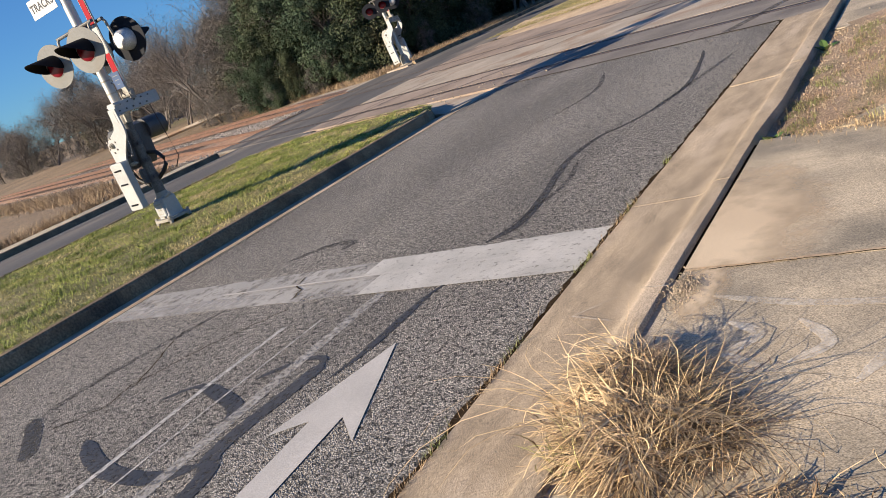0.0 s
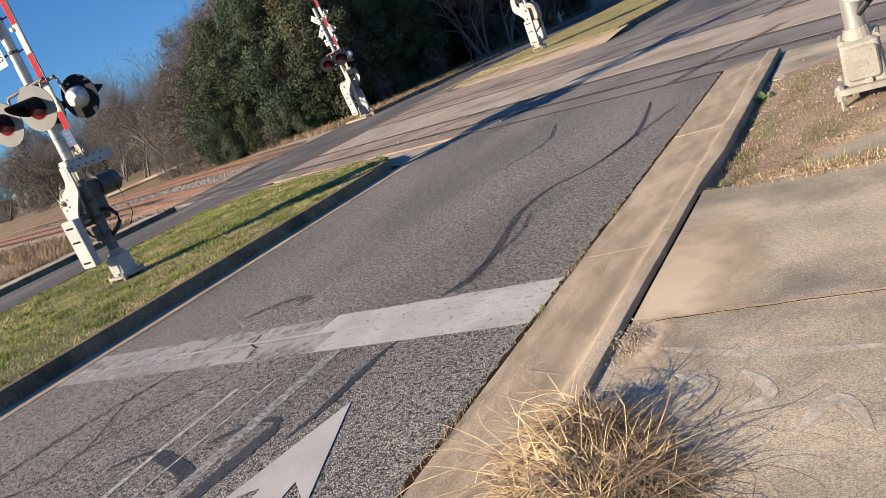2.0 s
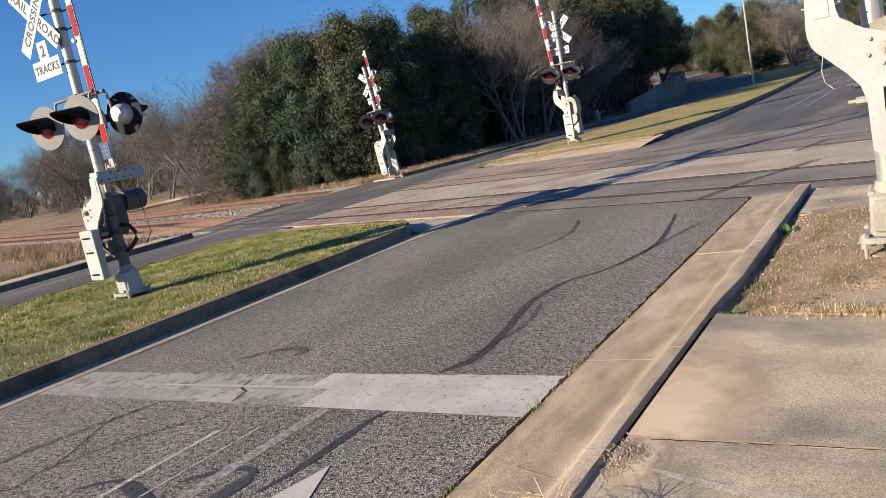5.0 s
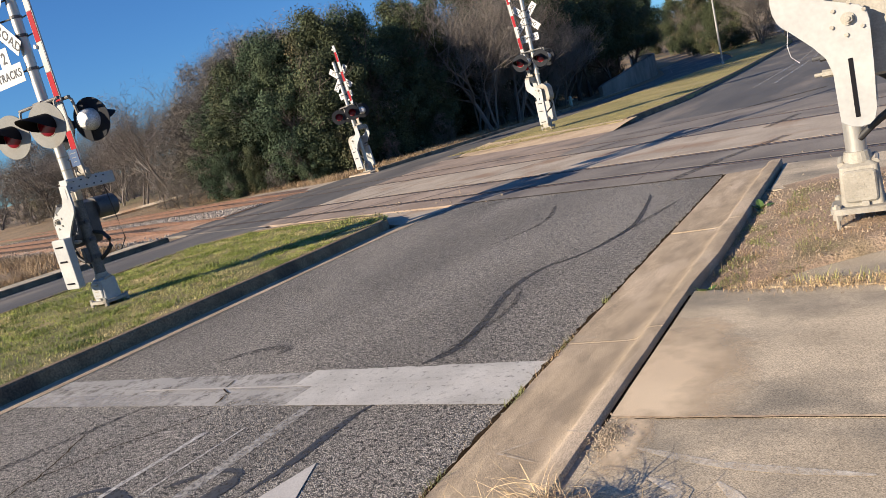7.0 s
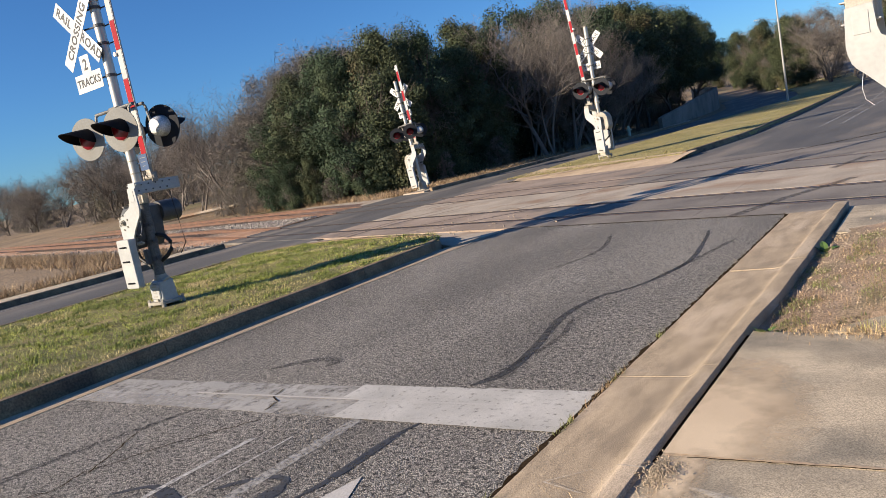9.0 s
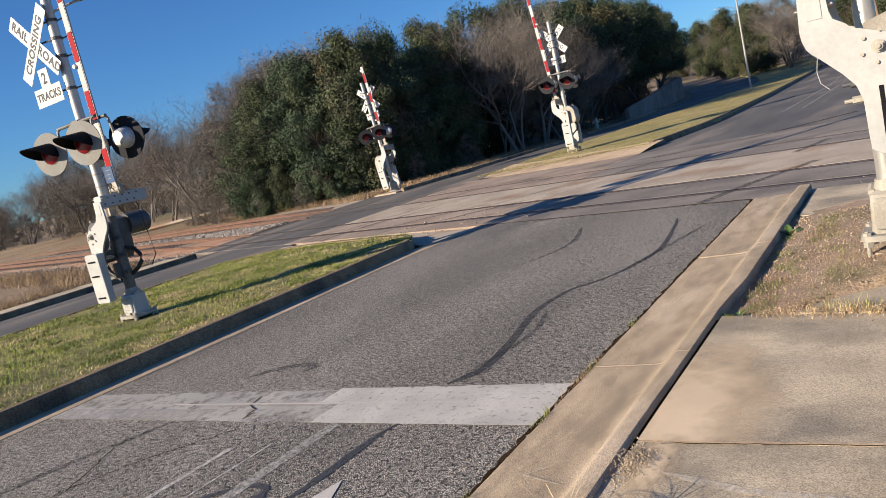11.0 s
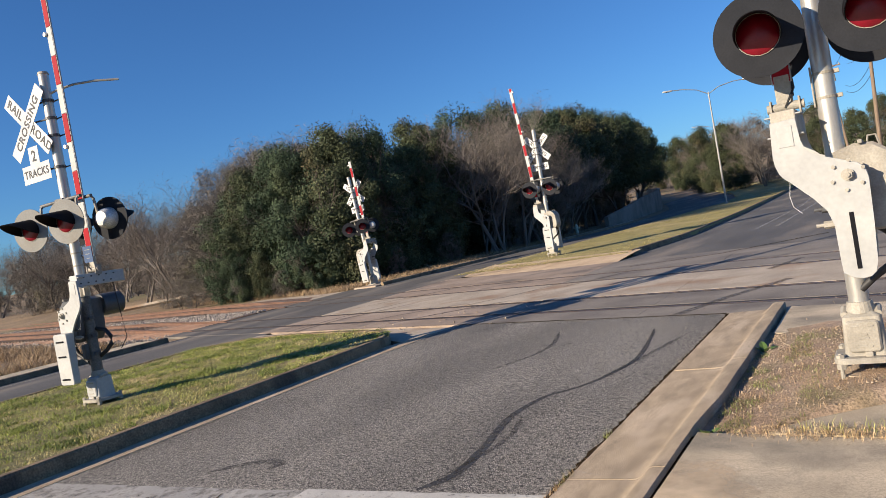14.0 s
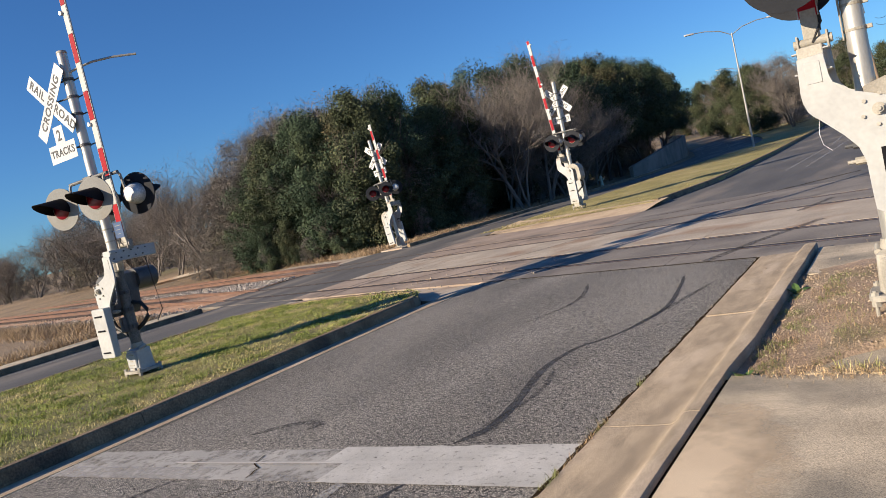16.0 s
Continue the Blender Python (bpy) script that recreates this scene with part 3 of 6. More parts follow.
def med_left(y):
    return float(np.interp(y, [-9, 6, 9, 10.5, 11.2], [-13.6, -13.4, -13.1, -12.6, -11.8]))


MED_OUT = smooth_line([(MEDF, -9), (MEDF, -2), (MEDF, 5), (MEDF, 9.2), (-7.5, 10.1), (-8.0, 10.75), (-9.0, 11.1), (-10.4, 11.45), (-11.8, 11.55), (-12.8, 11.1), (-13.2, 9.8), (-13.35, 6), (-13.4, 0), (-13.5, -9)], 8)


def curb_run(name, pts, width, z0, z1, material, label, batter=0.03, inward=1, piece=3.05, gap=0.008, group=""):
    """Cast curb sections along a line, each a piece of its own."""
    root = thing(name, (0, 0, 0), label, "curb")
    tagged(root, kind="structure")
    acc, seg = 0.0, [pts[0]]
    runs = []
    for a, b in zip(pts, pts[1:]):
        d = math.hypot(b[0] - a[0], b[1] - a[1])
        while acc + d > piece:
            t = (piece - acc) / d
            m = (a[0] + (b[0] - a[0]) * t, a[1] + (b[1] - a[1]) * t)
            runs.append(seg + [m])
            a, seg, acc = m, [m], 0.0
            d = math.hypot(b[0] - a[0], b[1] - a[1])
        seg.append(b)
        acc += d
    runs.append(seg)
    for run in runs:
        if len(run) < 2 or math.hypot(run[0][0] - run[-1][0], run[0][1] - run[-1][1]) < 0.05:
            continue
        prof = [(0, z0), (batter, z1 - 0.025), (batter + 0.02, z1), (width - 0.015, z1), (width, z1 - 0.012), (width, z0)]
        bm, rings = bmesh.new(), []
        for i, p in enumerate(run):
            a, b = run[max(i - 1, 0)], run[min(i + 1, len(run) - 1)]
            t = Vector((b[0] - a[0], b[1] - a[1])).normalized()
            nrm = Vector((-t.y, t.x)) * inward
            sh = gap / 2 if i == 0 else (-gap / 2 if i == len(run) - 1 else 0)
            rings.append([bm.verts.new((p[0] + nrm.x * u + t.x * sh, p[1] + nrm.y * u + t.y * sh, z)) for u, z in prof])
        for p, q in zip(rings, rings[1:]):
            for k in range(len(prof)):
                bm.faces.new((p[k], p[(k + 1) % 6], q[(k + 1) % 6], q[k]))
        bm.faces.new(rings[0])
        bm.faces.new(rings[-1][::-1])
        part("curb_section", bm, material, root)
    return root


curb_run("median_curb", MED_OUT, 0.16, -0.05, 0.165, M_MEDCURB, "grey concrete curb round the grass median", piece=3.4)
bm = bmesh.new()
slab(bm, [(MEDF - 0.01, -9), (MEDF + 0.30, -9), (MEDF + 0.30, 9.2), (MEDF + 0.42, 10.9), (MEDF - 0.05, 9.9)], -0.06, 0.006)
tagged(part("gutter_median", bm, M_CURB, None), "narrow concrete gutter along the median curb", kind="structure")
bm = bmesh.new()
slab(bm, [(-7.3, 10.2), (MEDF + 0.45, 11.3), (-9.9, 12.25), (-13.4, 12.9), (-13.2, 11.2), (-10.4, 11.40), (-8.4, 10.8)], -0.06, 0.009)
tagged(part("apron_median", bm, M_PALECONC, None), "pale concrete apron at the end of the median", kind="structure")


def inside(x, y, poly):
    c = False
    for (x0, y0), (x1, y1) in zip(poly, poly[1:] + poly[:1]):
        if (y0 > y) != (y1 > y) and x < (x1 - x0) * (y - y0) / (y1 - y0) + x0:
            c = not c
    return c


def lawn_height(x, y):
    u = min(1.0, max(0.0, (MEDF - 0.16 - x) / 1.2), max(0.0, (x + 13.2) / 1.2), max(0.0, (11.3 - y) / 1.2))
    return 0.145 + 0.012 * u + 0.016 * noise.noise((x * 1.3, y * 1.3, 0))


lx, ly = lin(-13.25, MEDF - 0.10, 40), lin(-9, 11.4, 80)
vs = [(x, y, lawn_height(x, y)) for y in ly for x in lx]
fs = [(j * 40 + i, j * 40 + i + 1, (j + 1) * 40 + i + 1, (j + 1) * 40 + i) for j in range(79) for i in range(39)
      if inside((lx[i] + lx[i + 1]) / 2, (ly[j] + ly[j + 1]) / 2, MED_OUT)]
tagged(soup("median_lawn", vs, fs, M_LAWN, smooth=True), "grassy median, green mixed with straw", kind="structure")
rng = random.Random(11)
spots = []
while len(spots) < 130000:
    x, y = rng.uniform(-13.2, MEDF - 0.17), rng.uniform(2.0, 11.4) if rng.random() < 0.93 else rng.uniform(-6, 2)
    if math.hypot(x + 9.7, (y - 6.3) * 1.2) < 0.75 * rng.random() ** 0.5 + 0.12 * rng.random():
        continue
    if inside(x, y, MED_OUT) and noise.noise((x * 0.9, y * 0.9, 3)) + noise.noise((x * 4, y * 4, 7)) * 0.7 > rng.uniform(-0.9, 0.35):
        spots.append((x, y, lawn_height(x, y) - 0.01))
clump = [(x, y, z) for x, y, z in spots if noise.noise((x * 2.3, y * 2.3, 17)) + 0.6 * noise.noise((x * 7, y * 7, 19)) > 0.17]
blades("median_grass", spots[:90000], M_GREEN, 0.044, 0.008, 0.9, "short green and straw-coloured median grass", 5, "grass", segs=2)
blades("median_grass_clumps", clump, M_GREENDARK, 0.065, 0.009, 0.85, "thicker dark green clumps in the median grass", 15, "grass", segs=2)

# ---- near curb, gutter and sidewalk ----
bm_edges = [-9, -6.6, -3.9, -1.2, 1.5, 4.31, 7.10, 10.15]


def pinch(y):
    """1 where the curb stands narrower beside the slabs, 0 past them."""
    return max(0.0, min(1.0, (5.9 - y) / 0.8))


gut = thing("gutter", (0, 0, 0), "tan concrete gutter and low curb beside the lane", "curb")
tagged(gut, kind="structure")
for a, b in zip(bm_edges, bm_edges[1:]):
    prof = [(GUT, -0.12), (GUT, 0.012), (GUT + 0.02, 0.02), (CURBF - 0.12, 0.028), (CURBF - 0.075, 0.033), (CURBF - 0.045, 0.045), (CURBF - 0.02, 0.066), (CURBF, 0.090), (CURBF + 0.02, 0.105), (CURBF + 0.045, 0.1125), (CURBB - 0.012, 0.114), (CURBB - 0.005, 0.09), (CURBB, -0.12)]
    n = len(prof)
    bm = bmesh.new()
    ys = [a + 0.004] + [a + (b - a) * k / 14 for k in range(1, 14)] + [b - 0.004]
    rings = [[bm.verts.new((x + 0.006 * noise.noise((y * 3, z * 9, x)) + pinch(y) * (-0.042 if x > CURBB - 0.02 else 0.0), y + (0.0 if b < 10 else 0.25 * SLOPE * (x + 1.3)), z)) for x, z in prof] for y in ys]
    for p, q in zip(rings, rings[1:]):
        for k in range(n):
            bm.faces.new((p[k], p[(k + 1) % n], q[(k + 1) % n], q[k]))
    bm.faces.new(rings[0])
    bm.faces.new(rings[-1][::-1])
    part("gutter_section", bm, M_CURB, gut, smooth=True)

walk_root = thing("sidewalk", (0, 0, 0), "weathered tan concrete sidewalk slabs", "sidewalk")
tagged(walk_root, kind="structure")


def paving(outline, z, material=M_CONC, tilt=(0, 0)):
    bm = bmesh.new()
    slab(bm, outline, z - 0.12, z)
    for v in bm.verts:
        v.co.z += tilt[0] * v.co.x + tilt[1] * v.co.y
    return part("slab", bm, material, walk_root)


SX = CURBB - 0.010
SZ = 0.098
paving([(SX, -6.0), (3.6, -6.0), (3.6, -2.4), (SX, -2.4)], SZ)
paving([(SX, -2.396), (3.6, -2.396), (3.6, 0.626), (SX, 0.626)], SZ)
paving([(SX, 0.63), (3.6, 0.63), (3.6, 3.296), (SX, 3.12)], SZ)
paving([(SX, 3.124), (3.6, 3.30), (3.6, 4.95), (-0.2, 4.86), (-0.75, 4.93), (SX, 5.0)], SZ)
paving([(-0.86, 5.0), (-0.2, 4.90), (3.6, 5.0), (3.6, 6.4), (0.9, 6.2), (-0.15, 5.62), (-0.62, 5.28)], SZ - 0.004)
paving([(CURBB + 0.05, 8.45), (-0.1, 7.95), (3.6, 7.4), (3.6, 9.0), (-1.25, 10.05)], 0.06)


slab_edge = interp([(-1.3, 5.0), (-0.86, 5.03), (-0.62, 5.30), (-0.15, 5.64), (0.9, 6.22), (3.6, 6.42)])


def dirt_height(x, y):
    if y < slab_edge(x):
        return 0.0 if x > -0.9 else 0.03
    u = max(0.0, min(1.0, (x - CURBB) / 0.55))
    return 0.035 + 0.07 * u + 0.08 * max(0.0, min(1.0, (x + 0.75) / 0.5)) * max(0.0, min(1.0, (y - 4.9) / 0.8)) * max(0.0, min(1.0, (8.2 - y) / 0.9)) + 0.012 * noise.noise((x * 5, y * 5, 1)) + 0.006 * noise.noise((x * 17, y * 17, 2))


sheet("dirt_strip", lin(CURBB - 0.05, 3.8, 70), lin(4.6, 8.6, 60), dirt_height, M_DIRT, "gravelly dirt between the sidewalk slabs")
sheet("verge", lin(3.5, 7.5, 14), lin(-6.6, 9.2, 30), lambda x, y: 0.085 - 0.155 * max(0.0, min(1.0, (x - 3.7) / 3.2)) + 0.012 * noise.noise((x * 2, y * 2, 4)) * (x > 3.65), M_GROUND, "dry grassy verge beside the sidewalk slabs")

# ---- road markings, tyre marks and cracks ----


def painted(name, pts, width, material, label, z=0.0028, category="road marking", step=None, amp=0.0, seed=0):
    vs, fs = ribbon(wander(pts, step or 0.3, amp, seed) if step else pts, width, z, name in ("tyre_mark", "tar_line", "spray_mark"))
    return tagged(soup(name, vs, fs, material), label, category, kind="structure")


def patch(name, outline, material, label, z=0.0028, category="road marking"):
    bm = bmesh.new()
    bm.faces.new([bm.verts.new((x, y, z)) for x, y in outline])
    return tagged(part(name, bm, material, None), label, category, kind="structure")


def ragged(x0, x1, ya, yb, amp, seed, n=26):
    """A strip across the lane with chipped edges; ya and yb give the y of either edge at x."""
    rng = random.Random(seed)
    xs = lin(x0, x1, n)
    return [(x, ya(x) + rng.uniform(-amp, amp)) for x in xs] + [(x, yb(x) + rng.uniform(-amp, amp)) for x in reversed(xs)]


sb = interp([(-7.2, 3.34), (-2.0, 3.46)])
st = interp([(-7.2, 3.92), (-2.0, 4.07)])
mid = interp([(-7.2, 3.63), (-2.0, 3.80)])
patch("stop_line_old", ragged(-7.05, -3.65, lambda x: sb(x) + 0.01, lambda x: st(x) - 0.02, 0.008, 1), M_STOPOLD, "old grey stop line worn thin by wheels")
patch("stop_line", ragged(-3.75, -2.03, lambda x: sb(x), lambda x: mid(x) - 0.002, 0.002, 2), M_STOP, "white stop line with chipped edges", z=0.0065)
patch("stop_line", ragged(-3.95, -2.03, lambda x: mid(x) - 0.006, lambda x: st(x), 0.010, 3), M_STOP, "white stop line with chipped edges", z=0.0067)
patch("stop_line", ragged(-7.02, -5.0, lambda x: sb(x), lambda x: sb(x) + 0.22, 0.008, 4), M_STOPMID, "white stop line with chipped edges", z=0.0060)
patch("stop_line", ragged(-5.0, -3.75, lambda x: mid(x) - 0.05, lambda x: mid(x) - 0.015, 0.004, 5), M_STOPMID, "white stop line with chipped edges", z=0.0061)
painted("stop_line", [(x, mid(x)) for x in lin(-5.6, -2.05, 12)], 0.022, M_ARROW, "pale ridge where two strips of the stop line meet", z=0.0072, step=0.2, amp=0.003, seed=6)
arrow = [(-2.87, 2.74), (-2.50, 1.88), (-2.705, 2.05), (-2.66, 1.45), (-2.66, 0.2), (-2.86, 0.2), (-2.865, 1.45), (-2.90, 2.005), (-3.09, 1.87)]
patch("lane_arrow", arrow, M_ARROW, "grey-white thermoplastic straight arrow on asphalt", z=0.0045)
painted("tyre_mark", smooth_line([(-3.02, 4.08), (-2.88, 4.38), (-2.94, 4.93), (-3.10, 5.78), (-3.03, 6.41), (-2.87, 6.62), (-2.68, 7.04), (-2.56, 7.84), (-2.72, 9.02), (-2.84, 9.60)]),
        [0.08] * 12 + [0.07] * 12 + [0.055] * 12 + [0.06] * 10 + [0.045] * 20, M_TYRE, "curving dark tyre mark on the lane", z=0.0035)
painted("tyre_mark", smooth_line([(-2.71, 6.98), (-2.5, 7.92), (-2.31, 8.94)]), 0.07, M_TYREFAINT, "faint forked tyre mark", z=0.0039)
painted("tyre_mark", smooth_line([(-2.97, 4.2), (-2.90, 4.62), (-2.84, 5.2), (-2.98, 5.75)]), 0.05, M_TYREFAINT, "faint thin tyre mark", z=0.0041)
painted("tyre_mark", smooth_line([(-4.3, 7.7), (-4.04, 8.41), (-4.05, 9.05), (-4.30, 9.9)]), 0.07, M_TYREFAINT, "faint bent tyre mark", z=0.0043)
painted("tyre_mark", [(-4.6, 8.99), (-4.01, 8.97), (-3.22, 8.95)], 0.05, M_TYREFAINT, "faint straight tyre mark", z=0.0035)
painted("tyre_mark", smooth_line([(-5.35, 4.28), (-5.1, 4.5), (-4.85, 4.58), (-4.7, 4.5), (-4.75, 4.4)]), 0.10, M_TYREFAINT, "short curved tyre scuff", z=0.0037)
painted("tar_line", [(-2.99, 3.46), (-3.04, 3.22), (-3.04, 2.84), (-3.05, 2.63), (-3.10, 2.40)], [0.07] * 90, M_TAR, "dark crack sealer line", z=0.0038, step=0.1, amp=0.008, seed=2)
painted("tar_line", smooth_line([(-3.72, 2.38), (-3.58, 2.52), (-3.42, 2.60), (-3.30, 2.55), (-3.30, 2.3), (-3.34, 1.94), (-3.33, 1.70), (-3.2, 1.47), (-3.18, 0.6)]), [0.05] * 20 + [0.12] * 40, M_TAR, "dark looping crack sealer line", z=0.0042)
painted("tar_line", smooth_line([(-4.42, 2.14), (-4.2, 2.30), (-3.9, 2.22), (-3.60, 2.10), (-3.52, 1.98)], 10), [0.04] * 10 + [0.06] * 5 + [0.10] * 40, M_TAR, "dark curved blot of crack sealer", z=0.0040)
painted("tar_line", smooth_line([(-4.62, 1.72), (-4.3, 1.58), (-3.97, 1.5), (-3.6, 1.50), (-3.35, 1.62)]), 0.11, M_TAR, "dark curved blot of crack sealer", z=0.0036)
painted("tar_line", smooth_line([(-5.66, 1.88), (-5.45, 1.78), (-5.15, 1.60), (-5.0, 1.5)]), 0.12, M_TYRE, "dark curved blot of crack sealer", z=0.0044)
painted("tar_line", smooth_line([(-5.2, 3.4), (-5.4, 2.85), (-5.56, 2.4), (-5.6, 1.85)]), 0.09, M_TYREFAINT, "thin faded crack sealer line", z=0.0046)
painted("tar_strip", [(-2.77, 10.51), (-2.31, 11.7), (-1.55, 13.2)], 0.17, M_TYREFAINT, "dark tar strip over the crossing", z=0.0090, step=0.2, amp=0.015)
painted("tar_strip", [(-2.08, 14.8), (-1.64, 16.15)], 0.14, M_TYREFAINT, "faint dark tar strip over the crossing", z=0.0090, step=0.2, amp=0.015)
for k, (pts, w) in enumerate((([(-6.64, 15.93), (-6.27, 16.42), (-5.48, 17.78)], 0.09), ([(-10.69, 13.12), (-9.88, 13.99), (-8.51, 14.75)], 0.10), ([(-9.35, 12.59), (-8.48, 13.45), (-7.2, 14.41)], 0.12),
                              ([(-13.3, 16.67), (-12.05, 18.01), (-11.2, 19.1)], 0.12), ([(-12.08, 11.6), (-12.08, 13.98), (-10.86, 16.2)], 0.16), ([(-12.6, 12.9), (-12.3, 15.0), (-11.4, 17.0)], 0.10), ([(-8.6, 14.2), (-7.6, 15.4), (-6.9, 17.0)], 0.08))):
    painted("tyre_mark", smooth_line(pts), w, M_TYREFAINT, "dark tyre mark curving over the crossing", z=0.0092 + 0.0002 * k)
painted("tyre_mark", smooth_line([(-6.2, 10.25), (-5.87, 10.9), (-5.35, 11.1), (-4.77, 10.95)]), 0.05, M_TYREFAINT, "faint thin tyre mark", z=0.0086)
painted("crack", [(x, lane_edge(x) - 0.012) for x in lin(-7.0, -2.05, 30)], 0.03, M_CRACK, "dark seam where the asphalt meets the crossing", z=0.0072, category="crack", step=0.1, amp=0.008, seed=77)
painted("crack", [(-5.96, 18.88), (-3.82, 19.35), (-1.47, 21.51)], 0.06, M_CRACK, "dark seam beyond the crossing", z=0.008, category="crack", step=0.15, amp=0.02, seed=78)
painted("paint_streak", [(-4.10, 3.02), (-4.12, 2.3), (-4.09, 1.6), (-4.07, 0.4)], 0.045, M_FAINT, "scraped white streak along the lane", z=0.0047)
painted("paint_streak", [(-3.50, 3.42), (-3.51, 2.7), (-3.51, 2.1), (-3.5, 0.5)], 0.10, M_FAINT2, "pale worn streak along the lane", z=0.0048)
painted("paint_streak", [(-3.80, 3.1), (-3.83, 2.1), (-3.82, 0.8)], 0.018, M_FAINT, "thin scraped white streak", z=0.0049)
painted("lane_line", [(-4.0, 27), (-3.7, 40), (-4.4, 69)], 0.10, M_FAINT2, "worn lane line on the far road", z=0.006)
painted("lane_line", [(-3.35, 27), (-3.1, 40), (-3.9, 69)], 0.10, M_FAINT2, "worn lane line on the far road", z=0.0062)
for side in (0.12, 0.52, 0.88):
    line = [(opp_l(y) + side * (opp_r(y) - opp_l(y)), y) for y in lin(52, 150, 50)]
    vs, fs = ribbon(line, 0.11, 0.004)
    tagged(soup("lane_line", [(x, y, z + far_rise(0, y)) for x, y, z in vs], fs, M_FAINT2), "worn pale line on the curving carriageway", "road marking", kind="structure")
painted("edge_line", [(opp_l(y) + 0.5, y) for y in lin(-6, 14.5, 12)], 0.10, M_FAINT2, "faded edge line on the opposite carriageway", z=0.003)
for k, pts in enumerate(([(-4.35, 3.28), (-4.7, 2.85), (-5.0, 2.3), (-4.95, 2.05), (-5.2, 1.8)], [(-4.46, 3.44), (-4.52, 3.62), (-4.66, 3.72), (-4.7, 3.86)], [(-6.2, 1.9), (-5.9, 1.6), (-5.95, 1.2)], [(-7.0, 4.2), (-6.98, 6.0)], [(-5.3, 2.9), (-4.95, 2.3)])):
    painted("crack", pts, 0.012, M_CRACK, "open crack in the asphalt", z=0.0070, category="crack", step=0.05, amp=0.016, seed=20 + k)
rng = random.Random(8)
edge = [(GUT - 0.005 + rng.uniform(-0.012, 0.012), y) for y in lin(-3, 10.2, 260)]
vs, fs = ribbon(edge, [rng.uniform(0.015, 0.055) for _ in edge], 0.0145)
tagged(soup("gutter_joint", vs, fs, M_CRACK), "dark ragged gap between asphalt and gutter", "crack", kind="structure")
# flat near-black strip just below the slab: shade of the curb gap as colour
edge = [(CURBB - 0.014 + rng.uniform(-0.003, 0.003), y) for y in lin(-3, 4.98, 160)]
vs, fs = ribbon(edge, 0.075, 0.076)
tagged(soup("curb_gap", vs, fs, M_CRACK), "dark strip painting the shade in the gap behind the curb", "crack", kind="structure")
edge = [(CURBB - 0.014 + rng.uniform(-0.004, 0.004), y) for y in lin(-3, 3.06, 120)]
vs, fs = ribbon(edge, 0.07, SZ - 0.012)
tagged(soup("gap_fill", vs, fs, M_DIRTCONC), "sand and grit filling the gap behind the curb", "sand", kind="structure")
painted("spray_mark", [(-1.80, 2.86), (-1.62, 3.03)], 0.02, M_CHALK, "faded white spray mark on the gutter", z=0.037)
painted("spray_mark", [(-1.80, 2.86), (-1.58, 2.80)], 0.03, M_CHALK, "faded white spray mark on the gutter", z=0.037)
painted("spray_mark", [(-1.45, 2.95), (-1.31, 2.95)], 0.03, M_CHALK, "faded white spray mark on the curb", z=0.119)
painted("spray_mark", [(-1.98, 4.42), (-1.57, 4.28)], 0.02, M_CHALK, "pale joint filler across the gutter", z=0.036)
for k, pts in enumerate(([(-0.98, 2.62), (-0.85, 2.52), (-0.93, 2.38), (-0.80, 2.30)], [(-0.72, 2.62), (-0.6, 2.45), (-0.72, 2.32)], [(-0.50, 2.2), (-0.38, 2.4), (-0.28, 2.2)], [(-1.1, 2.85), (-0.7, 2.74), (-0.2, 2.72)], [(-0.25, 2.5), (-0.12, 2.3), (-0.22, 2.12)])):
    painted("spray_mark", smooth_line(pts), 0.05, M_CHALK, "faded white spray scrawl on the sidewalk", z=SZ + 0.003)

# ---- railroad signals ----
PLATE = [(-.44, .45), (-.267, .461), (-.261, .297), (-.242, .234), (-.20, .185), (-.129, .155), (.072, .074), (.113, .035), (.126, -.04), (.122, -.129), (.116, -.331), (.10, -.62), (.085, -.69), (.05, -.722),
         (-.001, -.732), (-.06, -.722), (-.119, -.68), (-.123, -.598), (-.124, -.335), (-.155, -.228), (-.229, -.135), (-.351, -.005), (-.40, .04), (-.428, .08), (-.448, .145), (-.453, .206)]
UPRIGHT = Matrix(((1, 0, 0, 0), (0, 0, -1, 0), (0, 1, 0, 0), (0, 0, 0, 1)))       # x, y in the plate -> x, z; thickness along -y


